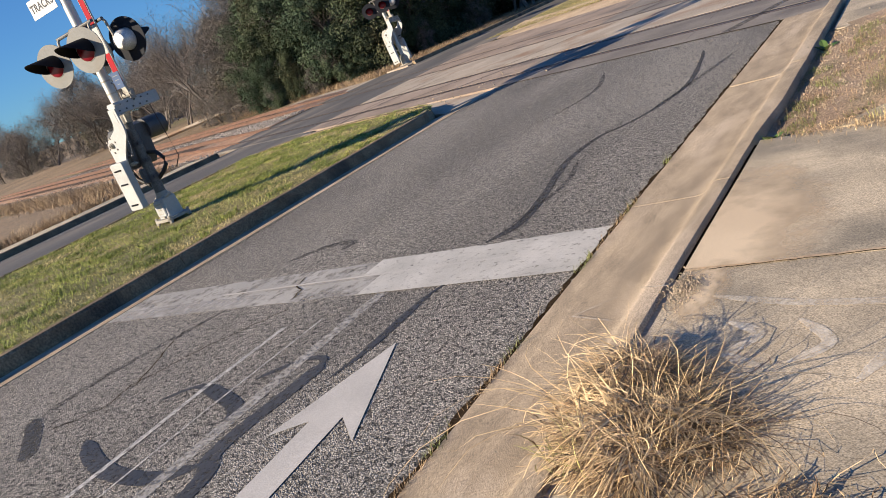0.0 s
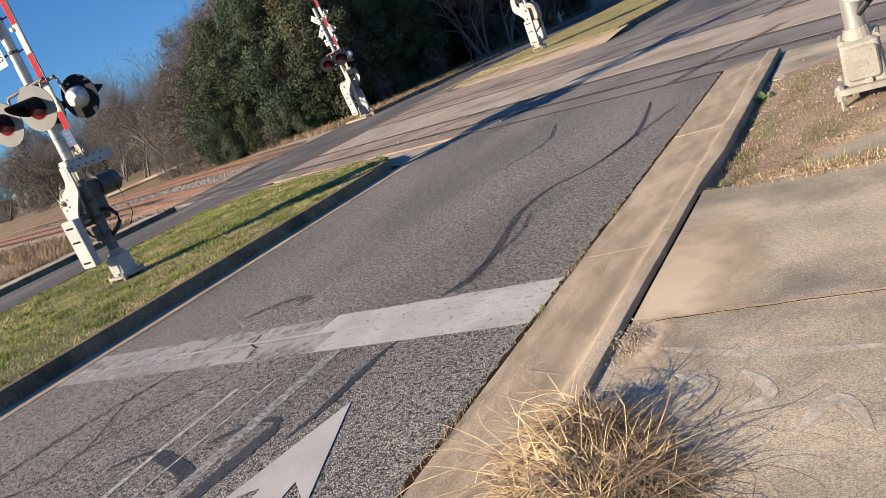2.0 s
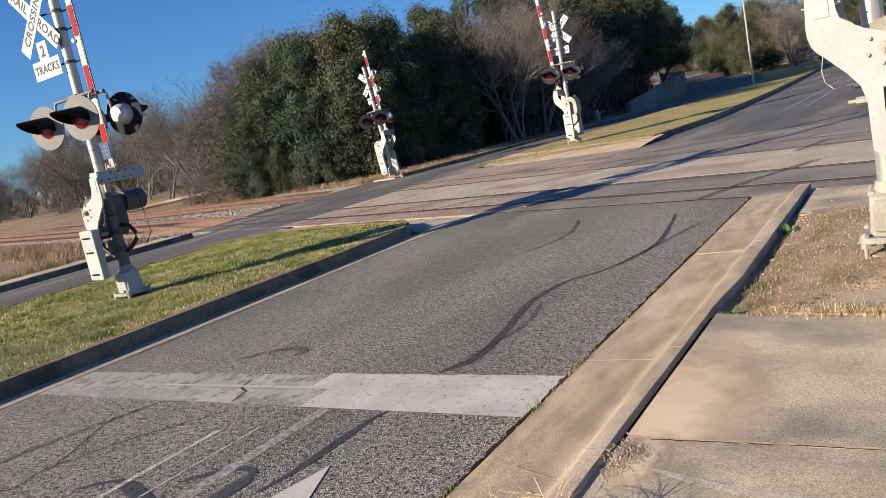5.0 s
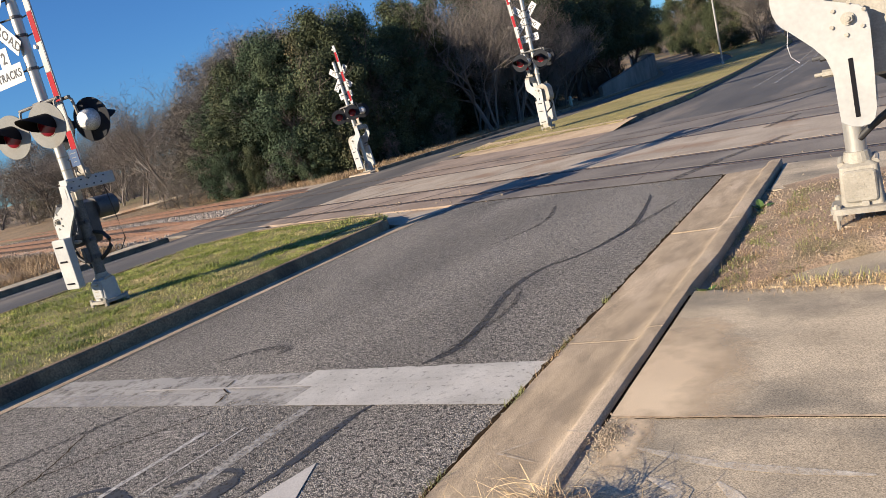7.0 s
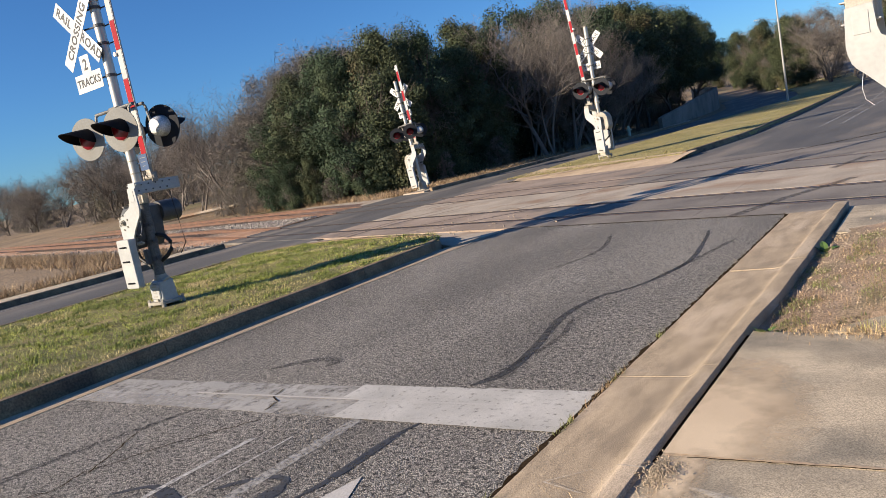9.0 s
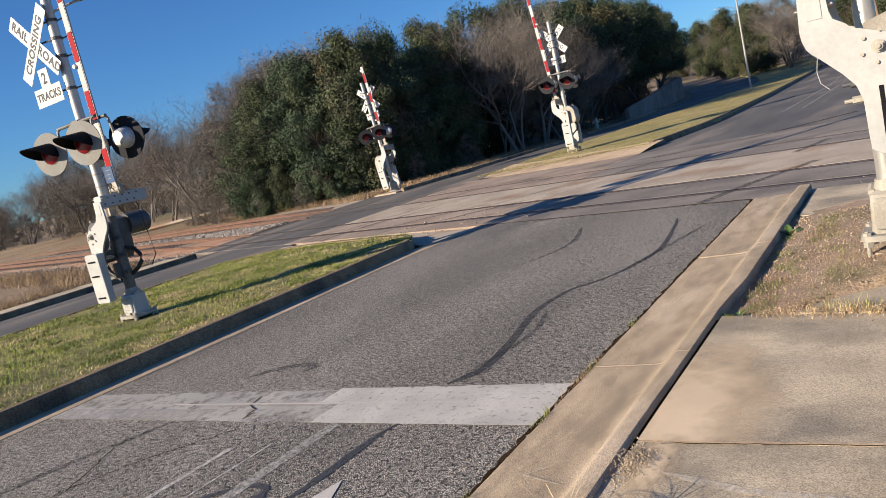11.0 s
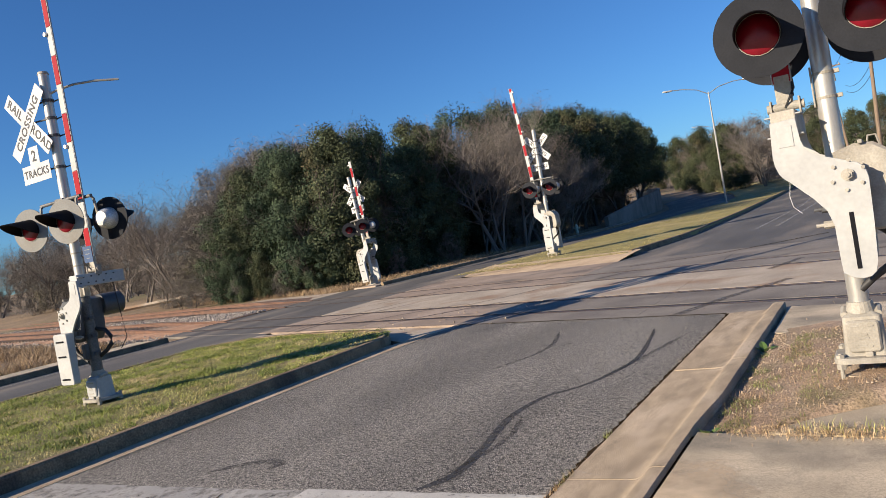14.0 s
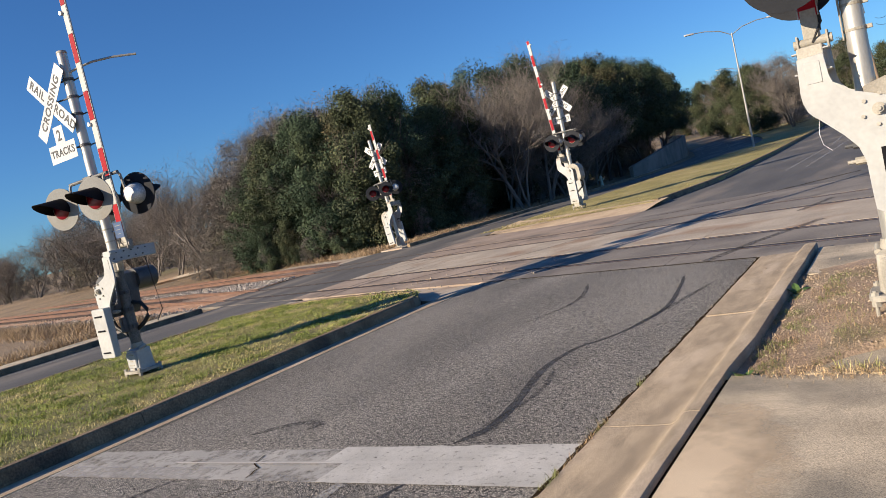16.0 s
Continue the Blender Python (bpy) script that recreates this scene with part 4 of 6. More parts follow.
def lamp_unit(root, at, turn, plate_mat, pitch=0.0):
    """One flashing light: backplate, hood, red lens and housing; faces -y before the turn."""
    m = pose(*at, pitch, 0, turn)
    bm = bmesh.new()
    tube(bm, (0, 0.0, 0), (0, 0.012, 0), 0.305, seg=40)
    bmesh.ops.transform(bm, matrix=m, verts=bm.verts)
    plate = part("backplate", bm, plate_mat, root, "round signal backplate")
    bm = bmesh.new()
    prof = [(0.06, 0.20), (0.10, 0.19), (0.135, 0.14), (0.15, 0.06), (0.155, 0.012)]
    rings = [[bm.verts.new((r * math.cos(k * math.tau / 20), y, r * math.sin(k * math.tau / 20))) for k in range(20)] for r, y in prof]
    for p, q in zip(rings, rings[1:]):
        for k in range(20):
            bm.faces.new((p[k], p[(k + 1) % 20], q[(k + 1) % 20], q[k]))
    bm.faces.new(rings[0])
    bmesh.ops.transform(bm, matrix=m, verts=bm.verts)
    part("housing", bm, M_SILVER, root, "silver domed lamp housing", smooth=True)
    bm = bmesh.new()
    prof = [(0.145, -0.004), (0.13, -0.018), (0.09, -0.032), (0.04, -0.040)]
    rings = [[bm.verts.new((r * math.cos(k * math.tau / 24), y, r * math.sin(k * math.tau / 24))) for k in range(24)] for r, y in prof]
    for p, q in zip(rings, rings[1:]):
        for k in range(24):
            bm.faces.new((p[k], p[(k + 1) % 24], q[(k + 1) % 24], q[k]))
    bm.faces.new(rings[-1])
    bmesh.ops.transform(bm, matrix=m, verts=bm.verts)
    part("lens", bm, M_LENS, plate, "red glass lens", smooth=True)
    bm = bmesh.new()
    n, ro, ri = 30, 0.158, 0.152
    rows = []
    for k in range(n + 1):
        a = radians(-22 + 224 * k / n)
        ln = 0.02 + 0.44 * max(0.0, (math.sin(a) + 0.37) / 1.37) ** 0.8
        drop = 0.05 * ln / 0.40
        rows.append([bm.verts.new((r * math.cos(a), y, r * math.sin(a) - (drop if y < -0.01 else 0))) for r, y in ((ro, 0.0), (ro, -ln), (ri, -ln), (ri, 0.0))])
    for p, q in zip(rows, rows[1:]):
        for k in range(4):
            bm.faces.new((p[k], q[k], q[(k + 1) % 4], p[(k + 1) % 4]))
    bm.faces.new(rows[0])
    bm.faces.new(rows[-1][::-1])
    bmesh.ops.transform(bm, matrix=m, verts=bm.verts)
    part("hood", bm, M_BLACK, plate, "black snout hood over the lens", smooth=True)
    bm = bmesh.new()
    n = 20
    ring = []
    for k in range(n + 1):
        a = math.tau * k / n
        ring.append((0.150 * math.cos(a), -0.006, 0.150 * math.sin(a)))
    bent(bm, ring, 0.003, 6)
    bmesh.ops.transform(bm, matrix=m, verts=bm.verts)
    part("bezel", bm, M_CAST, plate, "thin metal lens ring")


def sign_panel(root, name, outline, m, label):
    bm = bmesh.new()
    slab(bm, outline, -0.002, 0.002)
    bmesh.ops.transform(bm, matrix=m, verts=bm.verts)
    return part(name, bm, M_SIGN, root, label)


def words(parent, body, height, m):
    for flip in (0, 180):
        me = lettering(body, height)
        me.transform(m @ pose(0, 0, 0, 0, flip, 0) @ pose(0, 0, 0.0038))
        link("letters", me, M_INK, parent)


def signal(at, rz, side, tip, label, plates, spread=0.40, lamp_turn=0.0, arm_x=0.35, sign_x=-0.33, sign_y=-0.12, back_signs=False, mast_top=4.72, tracks=True, plate_y=(-0.33, 0.36), weights=False, rear=True, lamp_pitch=0.0, hub_z=1.45, lamp_z=2.55, lean=0.0, arm_lean=0.0, first=0.41, weight=(0.86, -0.78), buck_dz=0.0):
    """A crossing signal: faces -y; the raised gate arm stands on its `side` (+1: +x)."""
    root = thing("railroad_signal", at, label, "railroad signal", "railroad crossing signals", rz=rz)
    root.matrix_world = Matrix.Translation(at) @ pose(0, 0, 0, 0, lean, rz)
    s, white = side, plates is M_PLATEPALE
    bm = bmesh.new()
    tube(bm, (0, 0, -0.3), (0, 0, -0.012), 0.20, seg=28)
    part("footing", bm, M_DIRTCONC, root, "round concrete footing")
    for sx in (-1, 1):
        for sy in (-1, 1):
            bm = bmesh.new()
            tube(bm, (sx * 0.17, sy * 0.17, -0.03), (sx * 0.17, sy * 0.17, 0.16), 0.014, seg=8)
            tube(bm, (sx * 0.17, sy * 0.17, 0.045), (sx * 0.17, sy * 0.17, 0.085), 0.034, seg=6)
            tube(bm, (sx * 0.17, sy * 0.17, 0.125), (sx * 0.17, sy * 0.17, 0.15), 0.03, seg=6)
            part("anchor_bolt", bm, M_CAST, root)
    bm = bmesh.new()
    slab(bm, rounded(0.43, 0.43, 0.09), 0.085, 0.125, bevel=0.01)
    part("base_plate", bm, M_CAST, root)
    bm = bmesh.new()
    lo, hi = rounded(0.28, 0.27, 0.03), rounded(0.25, 0.245, 0.03)
    a = [bm.verts.new((x, y, 0.125)) for x, y in lo]
    b = [bm.verts.new((x, y, 0.41)) for x, y in hi]
    c = [bm.verts.new((x * 0.6, y * 0.6, 0.44)) for x, y in hi]
    for p, q in ((a, b), (b, c)):
        for k in range(len(p)):
            bm.faces.new((p[k], p[(k + 1) % len(p)], q[(k + 1) % len(p)], q[k]))
    bm.faces.new(c)
    bm.faces.new(a[::-1])
    base = part("base", bm, M_WHITE if white else M_CAST, root, "cast junction box base", smooth=False)
    bm = bmesh.new()
    slab(bm, rounded(0.215, 0.235, 0.03), 0.0, 0.03, m=pose(0, -0.124, 0.270) @ UPRIGHT, bevel=0.012)
    cover = part("cover", bm, M_WHITE if white else M_CAST, base, "cast cover plate with raised writing")
    for zz, ww in ((0.35, 0.14), (0.285, 0.05), (0.26, 0.07), (0.20, 0.10)):
        bm = bmesh.new()
        box(bm, (0, -0.1555, zz), (ww, 0.005, 0.015))
        part("raised_bar", bm, M_CAST, cover)
    bm = bmesh.new()
    box(bm, (0.02, -0.148, 0.135), (0.05, 0.03, 0.05), 0.006)
    part("hasp", bm, M_CAST, base)
    for sx in (-1, 1):
        bm = bmesh.new()
        tube(bm, (sx * 0.11, -0.06, 0.42), (sx * 0.11, 0.06, 0.45), 0.026, seg=8)
        part("clamp_bolt", bm, M_CAST, base)
    bm = bmesh.new()
    tube(bm, (0, 0, 0.4), (0, 0, mast_top), 0.070, seg=24)
    mast = part("mast", bm, M_GALV, root, "bare aluminium signal mast", smooth=True)
    bm = bmesh.new()
    tube(bm, (0, 0, mast_top), (0, 0, mast_top + 0.035), 0.078, 0.066, seg=20)
    part("mast_cap", bm, M_CAST, mast)
    bm = bmesh.new()
    tube(bm, (0, 0, 0.43), (0, 0, 0.51), 0.10, 0.085, seg=20)
    part("collar", bm, M_CAST, mast)
    for zz in (2.02, 2.20):
        bm = bmesh.new()
        tube(bm, (0, 0, zz), (0, 0, zz + 0.02), 0.074, seg=20)
        box(bm, (-0.085 * s, 0, zz + 0.01), (0.05, 0.03, 0.03), 0.004)
        part("band", bm, M_CAST, mast, "steel mast band")
    bm = bmesh.new()
    if white:
        box(bm, (s * 0.24, 0.02, 2.16), (0.20, 0.008, 0.23), 0.002)
        tube(bm, (0, 0.03, 2.16), (s * 0.19, 0.03, 2.16), 0.010, seg=6)
    else:
        box(bm, (s * 0.078, -0.02, 2.12), (0.012, 0.06, 0.30), 0.004)
    notice = part("notice_plate", bm, M_BLUE if white else M_CAST, mast, "small notice plate strapped to the mast")
    if white:
        for k, zz in enumerate((2.225, 2.165, 2.105)):
            bm = bmesh.new()
            box(bm, (s * 0.24, 0.0135, zz), (0.13 - 0.03 * (k % 3), 0.003, 0.010))
            part("text_bar", bm, M_PLATEPALE, notice, "white unreadable line of writing")
    # gate mechanism
    hub = Vector((-0.07 * s, 0, hub_z))
    bm = bmesh.new()
    out = [(-0.08, 0.17), (0.06, 0.21), (0.18, 0.20), (0.27, 0.13), (0.32, 0.02), (0.335, -0.28), (0.31, -0.37), (0.26, -0.42), (0.02, -0.42), (-0.06, -0.30), (-0.08, -0.1)]
    slab(bm, [(-s * x, z) for x, z in (out if s < 0 else out[::-1])], -0.20, 0.24, bevel=0.02)
    bmesh.ops.transform(bm, matrix=pose(*(hub + Vector((0, 0.05, 0)))) @ UPRIGHT, verts=bm.verts)
    house = part("gate_mechanism", bm, M_CAST if plates is not M_PLATEPALE else M_DARKIRON, root, "gate motor housing bolted to the mast")
    bm = bmesh.new()
    box(bm, (hub.x - s * 0.10, -0.01, hub.z + 0.215), (0.03, 0.42, 0.03), 0.006)
    part("cover_ridge", bm, M_CAST, house)
    bm = bmesh.new()
    bent(bm, [(hub.x - s * 0.14, -0.05, hub.z + 0.20), (hub.x - s * 0.15, -0.05, hub.z + 0.25), (hub.x - s * 0.20, -0.05, hub.z + 0.25), (hub.x - s * 0.22, -0.05, hub.z + 0.16)], 0.008, 6)
    part("lift_handle", bm, M_CAST, house)
    for zz in (-0.12, -0.28):
        bm = bmesh.new()
        box(bm, (hub.x - s * 0.34, -0.02, hub.z + zz), (0.03, 0.12, 0.03), 0.004)
        part("latch", bm, M_CAST, house)
    for yy, t in ((plate_y[0], 1), (plate_y[1], -1)):
        if yy > 0 and not rear:
            continue
        bm = bmesh.new()
        pts = [(-s * x, z) for x, z in PLATE]
        slab(bm, pts if s < 0 else pts[::-1], -0.012, 0.012, bevel=0.004)
        bmesh.ops.transform(bm, matrix=pose(hub.x, yy, hub.z) @ UPRIGHT, verts=bm.verts)
        arm = part("counterweight_arm", bm, M_WHITE, root, "white bent steel gate arm support")
        bm = bmesh.new()
        tube(bm, (hub.x, yy - 0.030 * t, hub.z), (hub.x, yy, hub.z), 0.042, seg=20)
        tube(bm, (hub.x, yy - 0.055 * t, hub.z), (hub.x, yy - 0.028 * t, hub.z), 0.033, seg=6)
        tube(bm, (hub.x, yy - 0.07 * t, hub.z), (hub.x, yy - 0.05 * t, hub.z), 0.016, seg=12)
        part("hub_nut", bm, M_CAST, arm)
        for k in range(6):
            a = radians(20 + 60 * k)
            bm = bmesh.new()
            tube(bm, (hub.x + 0.105 * math.cos(a), yy - 0.028 * t, hub.z + 0.105 * math.sin(a)), (hub.x + 0.105 * math.cos(a), yy, hub.z + 0.105 * math.sin(a)), 0.014, seg=6)
            part("bolt", bm, M_CAST, arm)
        bm = bmesh.new()
        box(bm, (hub.x + s * 0.015, yy - 0.0145 * t, hub.z - 0.46), (0.028, 0.006, 0.40), 0.002)
        part("slot", bm, M_BLACK, arm, "dark adjusting slot")
        bm = bmesh.new()
        box(bm, (hub.x + s * 0.35, yy - 0.0145 * t, hub.z + 0.34), (0.10, 0.005, 0.15), 0.002)
        part("maker_plate", bm, M_WHITE, arm, "raised cast panel")
        if weights:
            bm = bmesh.new()
            slab(bm, rounded(0.31, weight[0], 0.03), -0.05, 0.05, m=pose(hub.x, yy - 0.068 * t, hub.z + weight[1]) @ UPRIGHT, bevel=0.006)
            cw = part("counterweight", bm, M_WHITE, arm, "white slab counterweight")
            for zz in (weight[0] / 2 - 0.11, 0.04, 0.08 - weight[0] / 2):
                bm = bmesh.new()
                tube(bm, (hub.x - 0.08, yy - 0.126 * t, hub.z + weight[1] + zz), (hub.x + 0.08, yy - 0.126 * t, hub.z + weight[1] + zz), 0.012, seg=6)
                part("bolt", bm, M_BLACK, cw)
    bm = bmesh.new()
    tube(bm, (hub.x, plate_y[0], hub.z), (hub.x, plate_y[1], hub.z), 0.045, seg=14)
    part("shaft", bm, M_CAST, root)
    # gate arm clamp and arm
    ax, az = hub.x + s * arm_x, hub.z + 0.45
    bm = bmesh.new()
    box(bm, (ax, sum(plate_y) / 2, az - 0.005), (0.17, plate_y[1] - plate_y[0] - 0.03, 0.17), 0.01)
    bridge = part("arm_bridge", bm, M_WHITE if plates is M_PLATEPALE else M_CAST, root, "steel bridge between the arm supports")
    for k in range(10):
        bm = bmesh.new()
        sx = ax + s * 0.087
        tube(bm, (sx - s * 0.005, -0.25 + 0.058 * k, az + (0.04 if k % 2 else -0.045)), (sx + s * 0.012, -0.25 + 0.058 * k, az + (0.04 if k % 2 else -0.045)), 0.012, seg=6)
        part("bolt", bm, M_DARKIRON, bridge)
    for zz in (az - 0.10, az + 0.045):
        bm = bmesh.new()
        box(bm, (ax, plate_y[0] + 0.07, zz), (0.24, 0.10, 0.010), 0.002)
        part("flange", bm, M_WHITE, bridge)
    ay = 0.04
    bm = bmesh.new()
    tube(bm, (ax - 0.13, ay, az + 0.13), (ax + 0.13, ay, az + 0.13), 0.034, seg=16)
    part("hinge_pin", bm, M_CAST, bridge)
    for sx in (-0.10, 0.10):
        bm = bmesh.new()
        box(bm, (ax + sx, ay, az + 0.12), (0.014, 0.09, 0.14), 0.003)
        part("hinge_ear", bm, M_CAST, bridge)
    bm = bmesh.new()
    box(bm, (ax, ay, az + 0.24), (0.115, 0.036, 0.26), 0.006)
    garm = part("gate_arm", bm, M_CAST, root, "raised gate arm with red and white stripes")
    z, k = az + 0.31, 0
    while z < tip - 0.02:
        ln = min(0.41 if k else first, tip - z)
        w = 0.125 - 0.045 * (z - az) / 7.0
        bm = bmesh.new()
        box(bm, (ax, ay, z + ln / 2), (w, 0.034, ln - 0.004), 0.004)
        stripe = part("arm_stripe", bm, M_WHITE if k % 2 else M_RED, garm, "white reflective stripe" if k % 2 else "red reflective stripe")
        bm = bmesh.new()
        box(bm, (ax, ay, z + ln / 2), (w + 0.018, 0.022, ln - 0.001))
        part("arm_backing", bm, M_WHITE, garm)
        z, k = z + ln, k + 1
    for zz in (tip - 0.15, az + 1.9 if tip > 6 else az + 1.2, (tip + az) / 2 + 0.6):
        bm = bmesh.new()
        tube(bm, (ax - s * 0.07, ay - 0.05, zz), (ax - s * 0.07, ay + 0.05, zz), 0.03, seg=14)
        lampb = part("arm_lamp", bm, M_SILVER, garm, "small gate arm lamp")
    bm = bmesh.new()
    bent(bm, [(ax + s * -0.06, ay + 0.02, z0) for z0 in lin(az + 0.2, tip - 0.2, 12)], 0.007, 6)
    part("arm_cable", bm, M_RUBBER, garm)
    bm = bmesh.new()
    bent(bm, [(ax - s * 0.06, ay + 0.02, az + 0.45), (ax - s * 0.075, ay, az + 0.26), (ax - s * 0.03, ay - 0.05, az + 0.17), (ax - s * 0.0, ay - 0.03, az + 0.12)], 0.009, 6)
    part("arm_cable", bm, M_RUBBER, garm)
    if arm_lean:
        hinge = Matrix.Translation((ax, ay, az + 0.13)) @ pose(0, 0, 0, 0, arm_lean, 0) @ Matrix.Translation((-ax, -ay, -az - 0.13))
        for ob in (garm, *garm.children):
            ob.data.transform(hinge)
    bm = bmesh.new()
    bent(bm, [(ax + s * 0.02, -0.30, az - 0.44), (ax + s * 0.035, -0.31, az - 0.54), (ax + s * 0.02, -0.32, az - 0.62), (ax - s * 0.03, -0.33, az - 0.67)], 0.002, 6)
    part("loose_wire", bm, M_SILVER, root, "loose wire hanging under the arm")
    bm = bmesh.new()
    bent(bm, [(-s * 0.20, -0.05, 1.05), (-s * 0.28, -0.07, 0.98), (-s * 0.30, -0.08, 0.88), (-s * 0.26, -0.08, 0.78), (-s * 0.12, -0.06, 0.68), (-s * 0.03, -0.04, 0.6)], 0.028, 10)
    part("conduit", bm, M_RUBBER, root, "black flexible conduit", smooth=True)
    for zz, mt in ((-0.22, M_DARKIRON), (-0.335, M_CAST)):
        bm = bmesh.new()
        tube(bm, (hub.x + s * 0.10, -0.24, hub.z + zz), (hub.x + s * 0.20, -0.24, hub.z + zz), 0.028, seg=6)
        tube(bm, (hub.x + s * 0.19, -0.24, hub.z + zz), (hub.x + s * 0.25, -0.24, hub.z + zz), 0.014, seg=8)
        part("stop_bolt", bm, mt, root)
    # lamps
    lz = lamp_z
    bm = bmesh.new()
    tube(bm, (-spread - 0.05, -0.09, lz + 0.34), (spread + 0.05, -0.09, lz + 0.34), 0.024, seg=12)
    tube(bm, (-spread - 0.02, 0.09, lz + 0.34), (spread + 0.02, 0.09, lz + 0.34), 0.024, seg=12)
    box(bm, (0, 0, lz + 0.34), (0.19, 0.24, 0.07), 0.01)
    bar = part("cross_arm", bm, M_GALVDARK, root, "lamp cross arm clamped to the mast")
    for sx in (-spread, spread):
        for yy, turn in ((-0.34, lamp_turn), (0.34, 180 + lamp_turn)):
            bm = bmesh.new()
            e = -1 if yy < 0 else 1
            bent(bm, [(sx, e * 0.09, lz + 0.34), (sx, e * 0.13, lz + 0.30), (sx, e * 0.15, lz + 0.16), (sx, e * 0.16, lz + 0.06)], 0.02, 8)
            part("lamp_bracket", bm, M_CAST, bar)
            lamp_unit(root, (sx, yy, lz), turn, plates if yy < 0 else M_PLATEDARK, lamp_pitch if yy < 0 else 0.0)
    # crossbuck
    cz, cy = mast_top - 0.66 + buck_dz, sign_y
    for ang, body in ((45, "CROSSING"), (-45, None)):
        m = pose(sign_x, cy - (0.006 if ang > 0 else 0.0), cz) @ UPRIGHT @ pose(0, 0, 0, 0, 0, ang)
        blade = sign_panel(root, "crossbuck_blade", rounded(1.22, 0.228, 0.012, 2), m, "white crossbuck blade with black letters")
        if body:
            words(blade, body, 0.122, m)
        else:
            words(blade, "RAIL", 0.122, m @ pose(-0.36, 0, 0))
            words(blade, "ROAD", 0.122, m @ pose(0.36, 0, 0))
    if tracks:
        m = pose(sign_x, cy, cz - 0.63) @ UPRIGHT
        plate = sign_panel(root, "tracks_sign", [(-0.34, -0.21), (0.34, -0.21), (0.34, 0.05), (0.12, 0.05), (0.12, 0.30), (-0.12, 0.30), (-0.12, 0.05), (-0.34, 0.05)], m, "white inverted T sign reading two tracks")
        words(plate, "TRACKS", 0.105, m @ pose(0, -0.08, 0))
        words(plate, "2", 0.15, m @ pose(0, 0.16, 0))
    for zz in (cz + 0.25, cz, cz - 0.25, cz - 0.70):
        bm = bmesh.new()
        tube(bm, (0.10, 0.02, zz), (sign_x + 0.05 * (sign_x < 0), cy + 0.02, zz), 0.013, seg=8)
        tube(bm, (0, 0, zz - 0.02), (0, 0, zz + 0.02), 0.082, seg=16)
        tube(bm, (-0.10, 0.085, zz), (0.12, 0.085, zz), 0.010, seg=6)
        part("sign_bracket", bm, M_DARKIRON, mast, "dark sign clamp")
    return root


A = signal((-9.94, 6.40, 0.11), 0, 1, 7.6, "white railroad signal with raised gate standing on the median", M_PLATEPALE, spread=0.43, lamp_turn=14, plate_y=(-0.31, 0.46), weights=True, rear=False, hub_z=1.36, lamp_z=2.63, mast_top=4.79, sign_x=-0.38, weight=(0.72, -0.60), buck_dz=0.03)
D = signal((-0.29, 6.22, 0.18), 0, -1, 8.0, "railroad signal with raised gate beside the sidewalk", M_PLATEDARK, spread=0.35, tracks=False, arm_x=0.35, sign_x=0.36, lamp_turn=5, lamp_pitch=2)
Bs = signal((-10.9, 25.8, 0.15), 180, 1, 6.45, "railroad signal with raised gate on the far median", M_PLATEDARK, spread=0.40, sign_x=0.02, lamp_turn=0, weights=True, arm_lean=4.5)
Cs = signal((-18.9, 25.2, -0.03), 180, -1, 5.35, "railroad signal with raised gate beside the opposite road", M_PLATEDARK, spread=0.36, sign_x=0.0, lamp_turn=35, weights=True, lean=5.0)
bm = bmesh.new()
bent(bm, [(0.05, 0.0, 4.50), (0.15, 0.08, 4.54), (0.32, 0.22, 4.59), (0.55, 0.40, 4.60), (0.80, 0.62, 4.58)], 0.017, 8)
part("arm_stay", bm, M_GALV, A, "thin bracket rod near the mast top")
bm = bmesh.new()
tube(bm, (0, 0, 0.50), (0, 0, 1.70), 0.078, seg=20)
part("mast_sleeve", bm, M_GALVDARK, A, "dark grey sleeve round the lower mast", smooth=True)
bm = bmesh.new()
tube(bm, (-0.07, 0.25, 1.42), (-0.07, 0.58, 1.42), 0.16, seg=18)
part("drive_drum", bm, M_DARKIRON, A, "dark round gate drive", smooth=True)
bm = bmesh.new()
bent(bm, [(0.06, 0.06, 1.10), (0.20, 0.10, 1.06), (0.27, 0.12, 0.96), (0.26, 0.12, 0.86), (0.17, 0.09, 0.77), (0.05, 0.05, 0.70)], 0.03, 10)
part("conduit", bm, M_RUBBER, A, "black flexible conduit", smooth=True)
for zz, r, h in ((1.58, 0.092, 0.14), (1.24, 0.086, 0.05), (0.98, 0.088, 0.06), (0.72, 0.090, 0.07)):
    bm = bmesh.new()
    tube(bm, (0, 0, zz), (0, 0, zz + h), r, seg=20)
    box(bm, (0.095, -0.03, zz + h / 2), (0.04, 0.05, h * 0.8), 0.006)
    part("clamp", bm, M_CAST if zz > 1.5 else M_DARKIRON, A, "bolted clamp round the mast")
bm = bmesh.new()
box(bm, (-0.02, -0.11, 0.80), (0.09, 0.07, 0.22), 0.015)
part("junction_box", bm, M_DARKIRON, A, "small dark box strapped to the mast")
bm = bmesh.new()
bent(bm, [(0.25, 0.30, 1.9), (0.24, 0.36, 1.3), (0.26, 0.38, 0.9), (0.2, 0.3, 0.75)], 0.008, 6)
part("loose_cable", bm, M_RUBBER, A)

# ---- street lamps, poles, hydrant, wall ----


